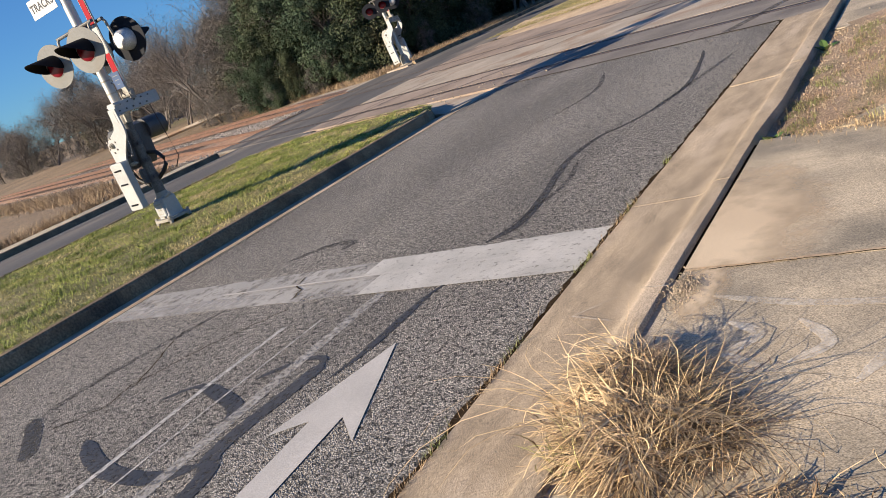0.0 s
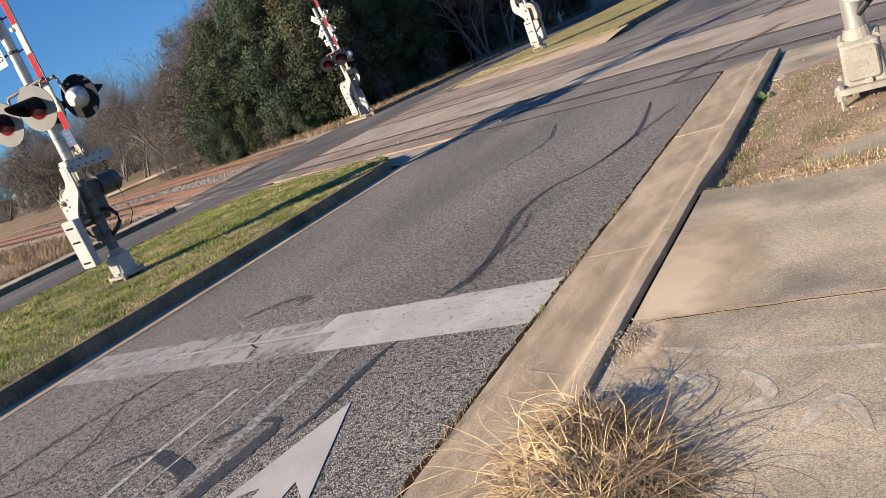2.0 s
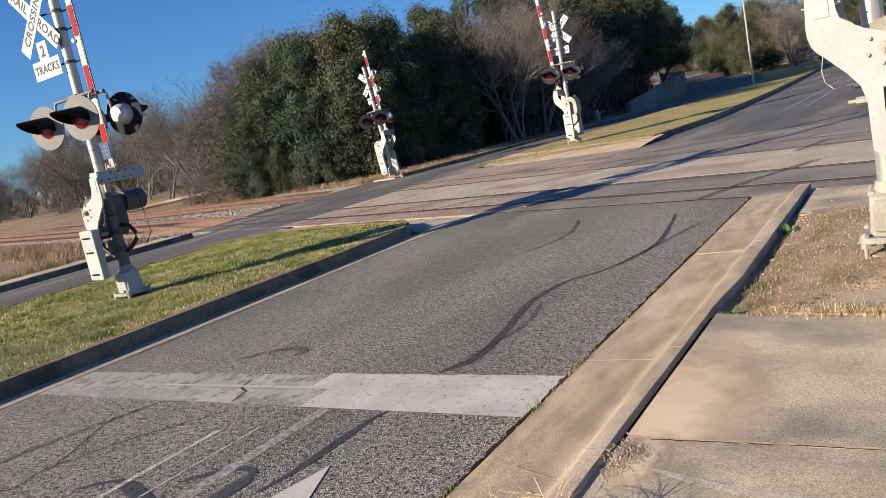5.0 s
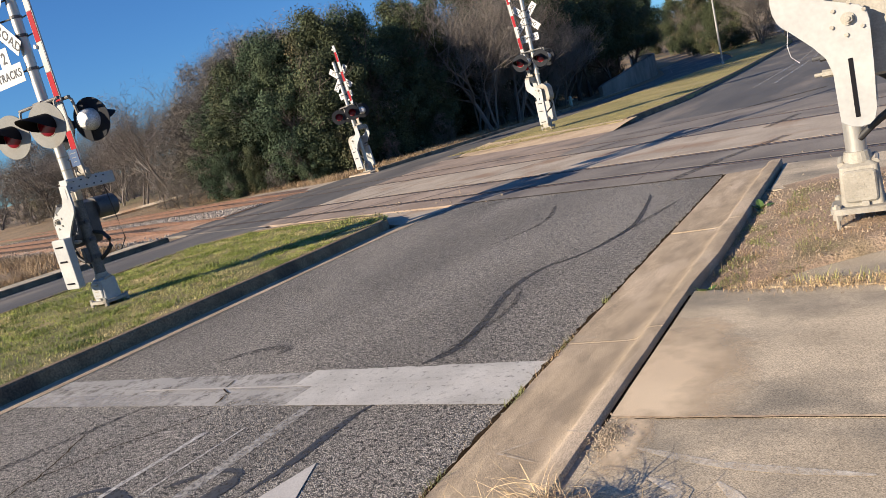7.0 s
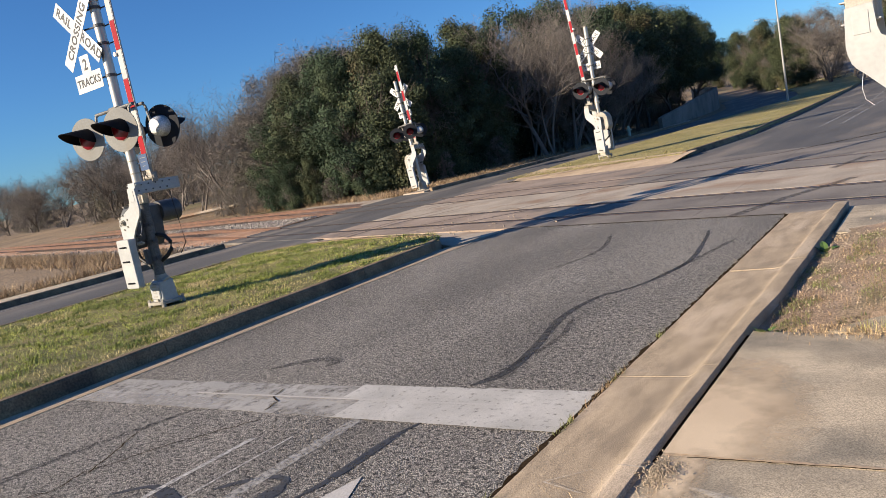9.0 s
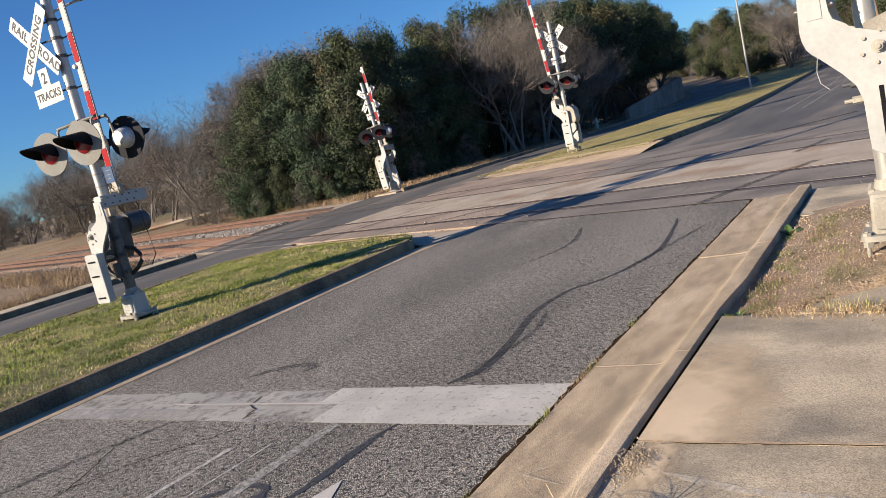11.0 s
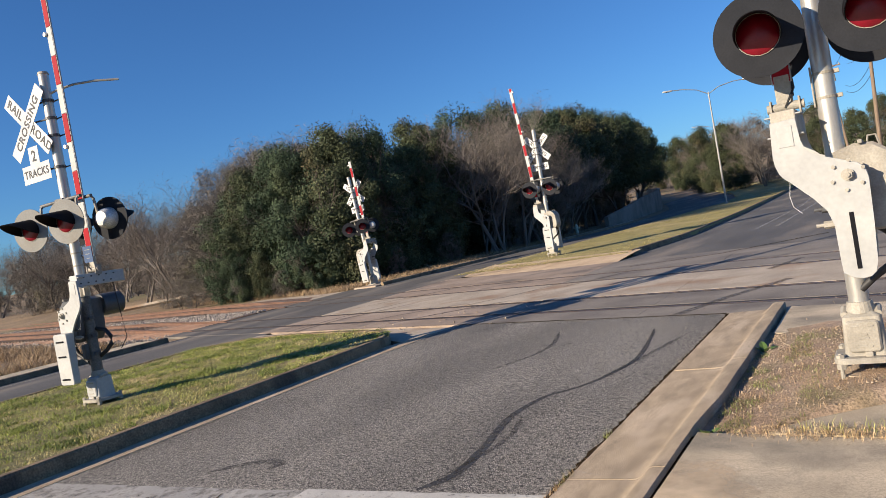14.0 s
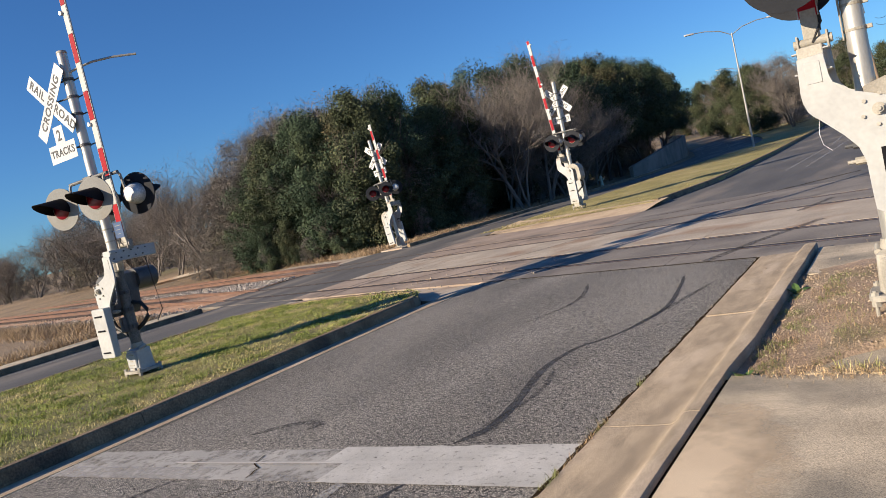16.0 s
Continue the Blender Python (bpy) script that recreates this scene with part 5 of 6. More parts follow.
def street_lamp(at, height, label, arms):
    root = thing("street_lamp", at, label, "street lamp", "street lamps")
    bm = bmesh.new()
    tube(bm, (0, 0, 0), (0, 0, height), 0.085, 0.05, seg=14)
    part("pole", bm, M_STEELPOLE, root, smooth=True)
    bm = bmesh.new()
    slab(bm, rounded(0.4, 0.4, 0.05), 0, 0.05)
    part("base_plate", bm, M_STEELPOLE, root)
    for dx, dy in arms:
        bm = bmesh.new()
        bent(bm, [(0, 0, height - 0.15), (dx * 0.3, dy * 0.3, height + 0.30), (dx * 0.7, dy * 0.7, height + 0.52), (dx, dy, height + 0.55)], 0.035, 8)
        arm = part("arm", bm, M_STEELPOLE, root, smooth=True)
        u = Vector((dx, dy, 0)).normalized()
        bm = bmesh.new()
        box(bm, (0, 0, 0), (0.75, 0.26, 0.13), 0.05)
        bmesh.ops.transform(bm, matrix=pose(dx + u.x * 0.35, dy + u.y * 0.35, height + 0.55, 0, 0, math.degrees(math.atan2(dy, dx))), verts=bm.verts)
        head = part("lamp_head", bm, M_SILVER, arm, "flat cobra lamp head", smooth=True)
    return root


street_lamp((-11.0, 61.8, 0.1), 8.9, "tall steel street lamp with two arms on the grass", [(-2.4, -1.6), (2.4, 1.6)])
street_lamp((-30.5, 150, far_rise(0, 150)), 9.0, "distant steel street lamp", [(-2.2, -1.0), (2.2, 1.0)])
street_lamp((-21.0, 118, far_rise(0, 118)), 9.4, "distant steel street lamp beside trees", [(-2.2, -1.4)])


def utility_pole(at, height, lean, label):
    root = thing("utility_pole", at, label, "utility pole", "utility poles", ry=lean)
    bm = bmesh.new()
    tube(bm, (0, 0, -0.3), (0, 0, height), 0.15, 0.10, seg=12)
    part("pole", bm, M_WOODPOLE, root, smooth=True)
    bm = bmesh.new()
    box(bm, (0, 0.12, height - 0.5), (2.4, 0.10, 0.12), 0.01)
    bar = part("crossarm", bm, M_WOODPOLE, root)
    for x in (-1.1, -0.5, 0.5, 1.1):
        bm = bmesh.new()
        tube(bm, (x, 0.12, height - 0.44), (x, 0.12, height - 0.26), 0.045, 0.03, seg=8)
        part("insulator", bm, M_CAST, bar)
    bm = bmesh.new()
    tube(bm, (0.3, 0.0, height - 2.0), (0.3, 0.0, height - 1.1), 0.2, seg=12)
    part("transformer", bm, M_CAST, root, "grey can transformer")
    return root


P1, P2 = (-2.7, 86.1, 0.1), (-0.2, 58.9, 0.0)
utility_pole(P1, 11.9, -5.0, "brown wooden utility pole with a crossarm")
utility_pole(P2, 10.6, 2.0, "brown wooden utility pole with a crossarm")
for k, (dz, dx) in enumerate(((-0.25, -1.1), (-0.25, 0.5), (-2.4, 0.1), (-3.0, 0.1))):
    bm = bmesh.new()
    pts = []
    for i in range(15):
        t = i / 14
        pts.append((P1[0] + dx + (P2[0] - P1[0]) * t + 0.3, P1[1] + (P2[1] - P1[1]) * t, 11.7 + dz - 1.1 * t - 2.6 * t * (1 - t)))
    bent(bm, pts, 0.018, 5)
    tagged(part("power_line", bm, M_RUBBER, None), "thin black power line between two poles", "cable", "power lines")

hyd = thing("fire_hydrant", (-18.2, 47.6, 0.0), "pale green fire hydrant beside the road", "fire hydrant")
bm = bmesh.new()
tube(bm, (0, 0, 0), (0, 0, 0.55), 0.11, 0.10, seg=14)
tube(bm, (0, 0, 0.55), (0, 0, 0.72), 0.13, 0.05, seg=14)
M_HYD = mat("pale_green_paint", (0.36, 0.46, 0.40), (0.45, 0.54, 0.48), rough=0.5, bump=0.05)
part("barrel", bm, M_HYD, hyd, smooth=True)
for d in ((1, 0), (-1, 0), (0, -1)):
    bm = bmesh.new()
    tube(bm, (0.09 * d[0], 0.09 * d[1], 0.45), (0.20 * d[0], 0.20 * d[1], 0.45), 0.055, seg=10)
    part("outlet_cap", bm, M_HYD, hyd)

wall_pts = smooth_line([(-18.4, 55), (-18.8, 62), (-20.2, 72), (-22.3, 86), (-26.3, 100), (-34, 118)], 8)
wallr = thing("retaining_wall", (0, 0, 0), "stained concrete retaining wall along the curve", "retaining wall")
tagged(wallr, kind="structure")
for i, (a, b) in enumerate(zip(wall_pts, wall_pts[1:])):
    ha, hb = (0.7 + 1.6 * min(1, k / 24) + far_rise(0, q[1]) for k, q in ((i, a), (i + 1, b)))
    t = Vector((b[0] - a[0], b[1] - a[1])).normalized()
    nx, ny = -t.y * 0.3, t.x * 0.3
    g = 0.01
    bm = bmesh.new()
    vs = [bm.verts.new(p) for p in ((a[0] + t.x * g, a[1] + t.y * g, -0.2), (b[0] - t.x * g, b[1] - t.y * g, -0.2), (b[0] - t.x * g + nx, b[1] - t.y * g + ny, -0.2), (a[0] + t.x * g + nx, a[1] + t.y * g + ny, -0.2),
                                    (a[0] + t.x * g, a[1] + t.y * g, ha), (b[0] - t.x * g, b[1] - t.y * g, hb), (b[0] - t.x * g + nx, b[1] - t.y * g + ny, hb), (a[0] + t.x * g + nx, a[1] + t.y * g + ny, ha))]
    for f in ((0, 1, 5, 4), (1, 2, 6, 5), (2, 3, 7, 6), (3, 0, 4, 7), (4, 5, 6, 7), (3, 2, 1, 0)):
        bm.faces.new([vs[k] for k in f])
    part("wall_panel", bm, M_WALLCONC, wallr)

# far median with its curb and pale nose
FM = [(far_l(y), y) for y in lin(24, 120, 40)] + [(opp_r(y), y) for y in lin(120, 24, 40)]
FM = [(-7.1, 22.4)] + FM[1:-1] + [(-12.9, 24.6), (-10.0, 23.3)]
bm = bmesh.new()
slab(bm, [(x, y) for x, y in FM], -0.3, 0.13)
for v in bm.verts:
    v.co.z += far_rise(0, v.co.y)
tagged(part("far_median", bm, M_FARLAWN, None), "straw-green winter grass on the far median", kind="structure")
front = [(-6.95, 21.0), (-8.4, 21.25), (-10, 21.6), (-12.0, 22.2), (-13.3, 23.0), (-13.75, 24.2)]
back = [(-6.75, 22.9), (-8.6, 23.3), (-10, 23.7), (-11.6, 24.2), (-12.8, 24.8), (-13.2, 25.4)]
vs = [(x, y, 0.004) for x, y in front] + [(x, y, 0.10) for x, y in ((a[0] * 0.45 + b[0] * 0.55, a[1] * 0.45 + b[1] * 0.55) for a, b in zip(front, back))] + [(x, y, 0.150) for x, y in back]
fs = [(r * 6 + k, r * 6 + k + 1, r * 6 + k + 7, r * 6 + k + 6) for r in (0, 1) for k in range(5)]
tagged(soup("median_nose", vs, fs, M_NOSE, smooth=True), "sandy worn end of the far median", kind="structure")
# these curbs face away from the sun; M_MEDCURB's dark tone adds to their shade
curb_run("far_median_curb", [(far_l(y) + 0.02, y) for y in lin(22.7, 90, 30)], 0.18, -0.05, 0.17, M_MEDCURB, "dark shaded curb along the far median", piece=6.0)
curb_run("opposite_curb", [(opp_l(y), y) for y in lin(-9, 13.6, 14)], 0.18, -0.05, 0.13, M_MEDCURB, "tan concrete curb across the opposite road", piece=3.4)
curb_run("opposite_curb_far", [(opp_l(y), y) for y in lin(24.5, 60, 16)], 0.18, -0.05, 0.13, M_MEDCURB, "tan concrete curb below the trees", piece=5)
bm = bmesh.new()
slab(bm, [(opp_l(y) - 0.18, y) for y in lin(-9, 13.6, 10)] + [(opp_l(y) - 1.5, y) for y in lin(13.6, -9, 10)], -0.1, 0.09)
tagged(part("verge_path", bm, M_CONC, None), "tan concrete path behind the opposite curb", kind="structure")
bm = bmesh.new()
slab(bm, [(opp_l(y) - 0.18, y) for y in lin(24.2, 60, 12)] + [(opp_l(y) - 1.3, y) for y in lin(60, 24.2, 12)], -0.1, 0.05)
tagged(part("verge_path_far", bm, M_PALECONC, None), "pale path between curb and trees", kind="structure")
bm = bmesh.new()
slab(bm, [(-13.9, 19.2), (-17.6, 20.3), (-19.5, 20.6), (-26, 21.8), (-26, 25.6), (-19.6, 24.0), (-18.1, 24.2), (-14, 22.4)], -0.1, -0.002)
tagged(part("apron_far", bm, M_PALECONC, None), "sandy apron beyond the tracks", kind="structure")
bm = bmesh.new()
tube(bm, (-41, 27.5, 0.38), (-33.5, 32.2, 0.62), 0.13, seg=4)
tagged(part("low_barrier", bm, M_PALECONC, None), "low pale concrete barrier in the brush", "barrier")

M_SIDING = mat("white_house_siding", (0.62, 0.62, 0.60), (0.72, 0.72, 0.70), scale=1.0, rough=0.7, bump=0.1, fine=14, fine_mix=0.08, stretch=(0.2, 0.2, 6))
M_ROOF = mat("grey_roof_shingles", (0.12, 0.115, 0.11), (0.19, 0.18, 0.17), scale=2, rough=0.9, bump=0.3, fine=20)


def small_house(at, rz, w, d, h):
    root = thing("house", at, "white-sided house half hidden behind the trees", "house", rz=rz)
    bm = bmesh.new()
    box(bm, (0, 0, h / 2 - 0.2), (w, d, h + 0.4), 0.02)
    wall = part("wall", bm, M_SIDING, root)
    bm = bmesh.new()
    prof = [(-d / 2 - 0.4, h - 0.1), (0, h + d * 0.28), (d / 2 + 0.4, h - 0.1), (d / 2 + 0.4, h + 0.05), (0, h + d * 0.28 + 0.16), (-d / 2 - 0.4, h + 0.05)]
    a = [bm.verts.new((-w / 2 - 0.3, y, z)) for y, z in prof]
    b = [bm.verts.new((w / 2 + 0.3, y, z)) for y, z in prof]
    for k in range(6):
        bm.faces.new((a[k], a[(k + 1) % 6], b[(k + 1) % 6], b[k]))
    for r in (a, b):
        bm.faces.new(r[:2] + r[4:])
        bm.faces.new(r[1:5])
    part("roof", bm, M_ROOF, root)
    for x in (-w / 3, 0.0, w / 3):
        bm = bmesh.new()
        box(bm, (x, -d / 2 - 0.03, h * 0.55), (1.0, 0.08, 1.25), 0.01)
        win = part("window", bm, M_SIGN, wall)
        bm = bmesh.new()
        box(bm, (x, -d / 2 - 0.075, h * 0.55), (0.82, 0.02, 1.05))
        part("pane", bm, M_BLACK, win)
    return root


small_house((-27.0, 47.5, 0.5), 25, 9, 6, 3.0)

# ---- trees ----


def branch_mesh(rng, p, d, length, r, depth, vs, fs, tips, seg=5, spread=0.55, gnarl=0.25, thin=0.70):
    """Grows a tapered limb and its children into verts and faces."""
    steps = 3 if depth > 0 else 2
    ring = None
    for k in range(steps + 1):
        rr = r * (1 - 0.45 * k / steps) if depth > 0 else r * (1 - 0.85 * k / steps)
        q = d.to_track_quat("Z", "Y")
        base = len(vs)
        for a in range(seg):
            vs.append(tuple(p + q @ Vector((rr * math.cos(a * math.tau / seg), rr * math.sin(a * math.tau / seg), 0))))
        if ring is not None:
            for a in range(seg):
                fs.append((ring + a, ring + (a + 1) % seg, base + (a + 1) % seg, base + a))
        ring = base
        if k < steps:
            d = (d + Vector((rng.uniform(-1, 1), rng.uniform(-1, 1), rng.uniform(-0.6, 0.9))) * gnarl).normalized()
            p = p + d * (length / steps)
            if depth > 0 and k >= 1 or (depth > 0 and rng.random() < 0.4):
                for _ in range(1 if depth > 2 else 2):
                    side = Vector((rng.uniform(-1, 1), rng.uniform(-1, 1), rng.uniform(-0.15, 0.7))).normalized()
                    nd = (d * (1 - spread) + side * spread).normalized()
                    branch_mesh(rng, p.copy(), nd, length * rng.uniform(0.55, 0.85), rr * thin, depth - 1, vs, fs, tips, max(3, seg - 1), spread, gnarl, thin)
    if depth > 0:
        branch_mesh(rng, p.copy(), d, length * 0.7, r * 0.5, depth - 1, vs, fs, tips, max(3, seg - 1), spread, gnarl, thin)
    tips.append(p.copy())


def bare_tree(seed, height, label):
    rng = random.Random(seed)
    root = thing("bare_tree", (0, 0, 0), label, "tree", "bare winter trees")
    for t in range(3):
        vs, fs, tips = [], [], []
        d = Vector((rng.uniform(-0.3, 0.3), rng.uniform(-0.3, 0.3), 1)).normalized()
        branch_mesh(rng, Vector((rng.uniform(-0.2, 0.2), rng.uniform(-0.2, 0.2), -0.1)), d, height * 0.34, height * (0.014 if t == 0 else 0.009), 5, vs, fs, tips, 6, 0.56, 0.20, 0.69)
        top = max(v[2] for v in vs)
        k = height * (1.0 if t == 0 else 0.86) / top
        vs = [(x * k, y * k, z * k) for x, y, z in vs]
        for p in tips:
            p = p * k
            if p.z < height * 0.22:
                continue
            for _ in range(2):
                q = Vector((rng.gauss(0, 0.8), rng.gauss(0, 0.8), rng.gauss(0.5, 0.6))).normalized() * height * rng.uniform(0.025, 0.06)
                w = Vector((rng.gauss(0, 1), rng.gauss(0, 1), rng.gauss(0, 1))).normalized() * 0.0007 * height
                b = len(vs)
                vs += [tuple(p - w), tuple(p + w), tuple(p + q)]
                fs.append((b, b + 1, b + 2))
        soup("trunk" if t == 0 else "limb", vs, fs, M_TWIG, root)
    return root


def evergreen(seed, height, width, leaf_mat, label, n=44000, low=0.03, leaf=0.95, slim=0.55, name="evergreen_tree", group="evergreen trees", clumps_n=100):
    """Trunk and limbs under a crown of leaf clumps with an uneven outline."""
    rng = random.Random(seed)
    root = thing(name, (0, 0, 0), label, "tree", group)
    vs, fs, tips = [], [], []
    branch_mesh(rng, Vector((0, 0, -0.1)), Vector((0.05, 0.02, 1)).normalized(), height * 0.45, height * 0.022, 3, vs, fs, tips, 7, 0.5, 0.2)
    k = height * 0.92 / max(v[2] for v in vs)
    soup("trunk", [(x * k, y * k, z * k) for x, y, z in vs], fs, M_BARK, root)
    clumps = []
    for _ in range(clumps_n):
        u = rng.random()
        z = height * (low + (0.97 - low) * u)
        env = width * (0.62 + 0.38 * math.sin(math.pi * min(1, u * 1.15))) * (1 - max(0, u - 0.55) ** 1.7 * 1.75)
        a, rr = rng.uniform(0, math.tau), env * math.sqrt(rng.uniform(0.25, 1.0)) * rng.uniform(0.75, 1.12)
        clumps.append((rr * math.cos(a), rr * math.sin(a), z, rng.uniform(0.35, 0.95) * height / 8))
    vs, fs = [], []
    per = n // len(clumps)
    for cx, cy, cz, cr in clumps:
        for _ in range(per):
            d = Vector((rng.gauss(0, 1), rng.gauss(0, 1), rng.gauss(0, 0.8))).normalized()
            rad = cr * rng.uniform(0.55, 1.08)
            p = Vector((cx, cy, cz)) + d * rad
            if p.z < 0.05:
                continue
            s = rng.uniform(0.035, 0.075) * leaf * height / 8
            nrm = (d + Vector((rng.gauss(0, 0.6), rng.gauss(0, 0.6), rng.gauss(0, 0.6) + 0.25))).normalized()
            q = nrm.to_track_quat("Z", "Y") @ Euler((0, 0, rng.uniform(0, math.tau))).to_quaternion()
            b = len(vs)
            for ux, uy in ((-1.3, 0), (0, -slim), (1.3, 0), (0, slim)):
                vs.append(tuple(p + q @ Vector((ux * s, uy * s, 0))))
            fs.append((b, b + 1, b + 2, b + 3))
    soup("crown", vs, fs, leaf_mat, root)
    return root


def plant(kinds, spots, seed, grow=1.0):
    """Places copies of the given trees; a spot is x, y and height."""
    rng = random.Random(seed)
    for i, (x, y, h) in enumerate(spots):
        src, h0 = kinds[i % len(kinds)]
        s = h * grow / h0
        ob = copy_thing(src, Matrix.Translation((x, y, -0.08 + far_rise(x, y) + (0.9 * min(1, max(0, (-x - 24) / 30)) * min(1, max(0, (y - 26) / 15))))) @ pose(0, 0, 0, 0, 0, rng.uniform(0, 360)))
        ob.scale = (s * rng.uniform(0.9, 1.1), s * rng.uniform(0.9, 1.1), s)


ever = [(evergreen(1, 8, 2.6, M_LEAF, "dense dark evergreen oak at the wood's edge"), 8), (evergreen(2, 8, 2.9, M_LEAF, "dense dark evergreen oak at the wood's edge"), 8),
        (evergreen(3, 8, 2.3, M_LEAFOLIVE, "olive-green juniper at the wood's edge"), 8)]
high = [(evergreen(9, 8, 2.7, M_LEAF, "tall dark evergreen oak above the retaining wall", low=0.34), 8), (evergreen(10, 8, 2.9, M_LEAFOLIVE, "tall olive-green oak above the retaining wall", low=0.36), 8)]
thick = [(evergreen(7, 8, 3.4, M_THICKET, "tangled leafless brown thicket", n=15000, leaf=2.6, slim=0.07, name="thicket_tree", group="leafless thickets"), 8), (evergreen(8, 8, 3.0, M_THICKET, "tangled leafless brown thicket", n=15000, leaf=2.6, slim=0.07, name="thicket_tree", group="leafless thickets"), 8)]
bare = [(bare_tree(4, 8, "leafless grey-brown winter tree"), 8), (bare_tree(5, 8, "leafless grey-brown winter tree"), 8), (bare_tree(6, 8, "leafless spreading winter tree"), 8)]
plant(ever, [(-29.6, 27.9, 5.6), (-29.4, 30.0, 7.2), (-28.2, 28.4, 6.6), (-26.9, 29.0, 7.4), (-25.2, 28.6, 7.2), (-23.4, 29.3, 7.8), (-22.7, 31.4, 7.8), (-22.4, 34.0, 6.9), (-22.9, 37.4, 8.0), (-21.6, 47.6, 8.6),
             (-25.5, 35, 7.8), (-24.9, 40, 9.0), (-23.6, 43.0, 9.4), (-22.6, 46.0, 9.6), (-33, 53, 9.0), (-26, 53, 9.2), (-27, 61, 9.6), (-30, 75, 9.2), (-29.5, 40, 8.0), (-28.0, 31.4, 7.6), (-25.6, 32.0, 7.8), (-28.7, 27.0, 3.0), (-24.0, 27.6, 2.8), (-27.3, 27.4, 2.6)], 1, 1.0)
plant(high, [(-21.8, 53.0, 9.2), (-21.6, 58.6, 9.7), (-22.2, 63, 9.6), (-21.6, 67.5, 9.5), (-22.6, 74, 9.8), (-23.4, 81, 9.8), (-25.0, 88, 9.6)], 9, 1.04)
plant(ever, [(-26.5, 56, 8), (-26.5, 66, 8), (-27, 72, 8.5), (-28, 79, 8.5), (-29, 85, 9), (-31, 92, 9), (-34, 99, 9), (-38, 108, 9.5), (-33, 88, 9), (-36, 94, 9), (-42, 104, 10), (-30.5, 97, 6)], 12)
plant(thick, [(-22.5, 52, 2.6), (-22.4, 56, 2.6), (-22.8, 60, 2.8), (-23.0, 64, 2.8), (-23.6, 68, 3.0), (-24.6, 73, 3.2), (-25.6, 78, 3.4), (-27, 84, 3.6)], 13)
# leafless trees: a loose row along the tracks, a few standing among the evergreens
plant(bare, [(-85.1, 41.0, 6.3), (-76.9, 40.3, 6.6), (-71.0, 40.4, 6.6), (-66.8, 40.7, 6.2), (-60.8, 39.7, 6.2), (-52, 37, 6.4), (-46.0, 34.4, 6.6), (-41.0, 32.0, 7.2), (-37.2, 30.0, 7.6), (-34.0, 29.8, 7.4), (-18.9, 37.6, 8.6),
             (-18.6, 40.2, 7.8), (-18.7, 43.0, 6.4), (-19.2, 46.0, 5.4), (-95, 45, 7), (-80, 47, 7.6), (-62, 46, 7.6), (-19.5, 50, 6.2), (-90, 43, 7), (-73, 44, 7.4), (-57, 41, 6.4), (-32.2, 29.8, 8.0), (-29.6, 31.0, 8.6), (-26.6, 31.2, 8.6), (-20.9, 39.6, 9.8), (-64, 41, 6.8)], 2, 1.0)
plant(thick, [(-88, 46, 5.2), (-82, 43, 4.6), (-77, 45, 5.4), (-71, 43, 4.8), (-66, 44, 5.2), (-61, 42, 4.6), (-56, 41, 4.8), (-51, 39, 4.4), (-47, 37.5, 4.6), (-43, 35.5, 4.4), (-40, 34.5, 4.2), (-37, 33, 4.4), (-34.6, 31.5, 4.6), (-19.8, 40.5, 4.5), (-20.0, 44.5, 4.6),
              (-100, 48, 6), (-94, 52, 7), (-86, 55, 7.5), (-78, 54, 7.5), (-70, 52, 5), (-62, 52, 4.2), (-55, 50, 4), (-48, 46, 4), (-112, 55, 8), (-125, 60, 8.5), (-140, 66, 9.5), (-84, 41, 7), (-93, 45, 7.5), (-104, 47, 8.5), (-116, 50, 9), (-20.5, 34.5, 2.6), (-21.2, 30.5, 2.2), (-25.8, 27.0, 2.0), (-28.6, 26.9, 2.2), (-31.8, 26.6, 2.4), (-19.4, 48, 3.2), (-34, 27.5, 2.6), (-37, 29, 3.0)], 5, 0.68)
plant(thick, [(-31.4, 29.6, 7.6), (-30.0, 30.4, 8.3), (-28.4, 30.4, 8.3), (-26.6, 30.6, 8.2), (-24.6, 32.4, 8.4), (-39.5, 33.5, 5.6), (-36.0, 31.6, 6.0)], 17, 1.0)
plant([ever[2], bare[0], bare[1], thick[1], bare[2], ever[2]], [(-31.2, 138, 9), (-24.8, 130, 9.6), (-19.9, 121, 9.8), (-14.9, 112, 9.1), (-11.1, 107, 8.5), (-6.0, 93, 6.6), (-2.0, 92, 6.5), (3, 84, 6.6), (5.9, 70, 6.3), (9, 62, 6.5), (-16, 126, 9.5), (-8, 118, 9), (0, 106, 8), (8, 92, 8), (14, 74, 8),
                                    (-42, 150, 10), (-50, 130, 11), (-44, 112, 10.5), (-37, 98, 10), (-60, 160, 10), (-38, 165, 10), (-20, 160, 9), (-28, 158, 9), (-23, 115, 9.0), (-17.5, 106, 8.5), (-13, 101, 8.5), (-9, 99, 8), (-22, 134, 10), (-26, 143, 10), (-41.5, 160, 8.5), (-44, 162, 8.5), (-38.5, 158, 8), (-47, 168, 9), (-36, 166, 9)], 3, 1.08)
for k, (src, _) in enumerate(ever + bare + thick + high):
    behind = (-28.5 - 0.6 * k, 45 + 4 * k) if k < 3 or k > 7 else (-33 - 5.5 * k, 39.5 + (k % 2) * 4)
    src.matrix_world = pose(*behind, 0.1, 0, 0, 40 * k)

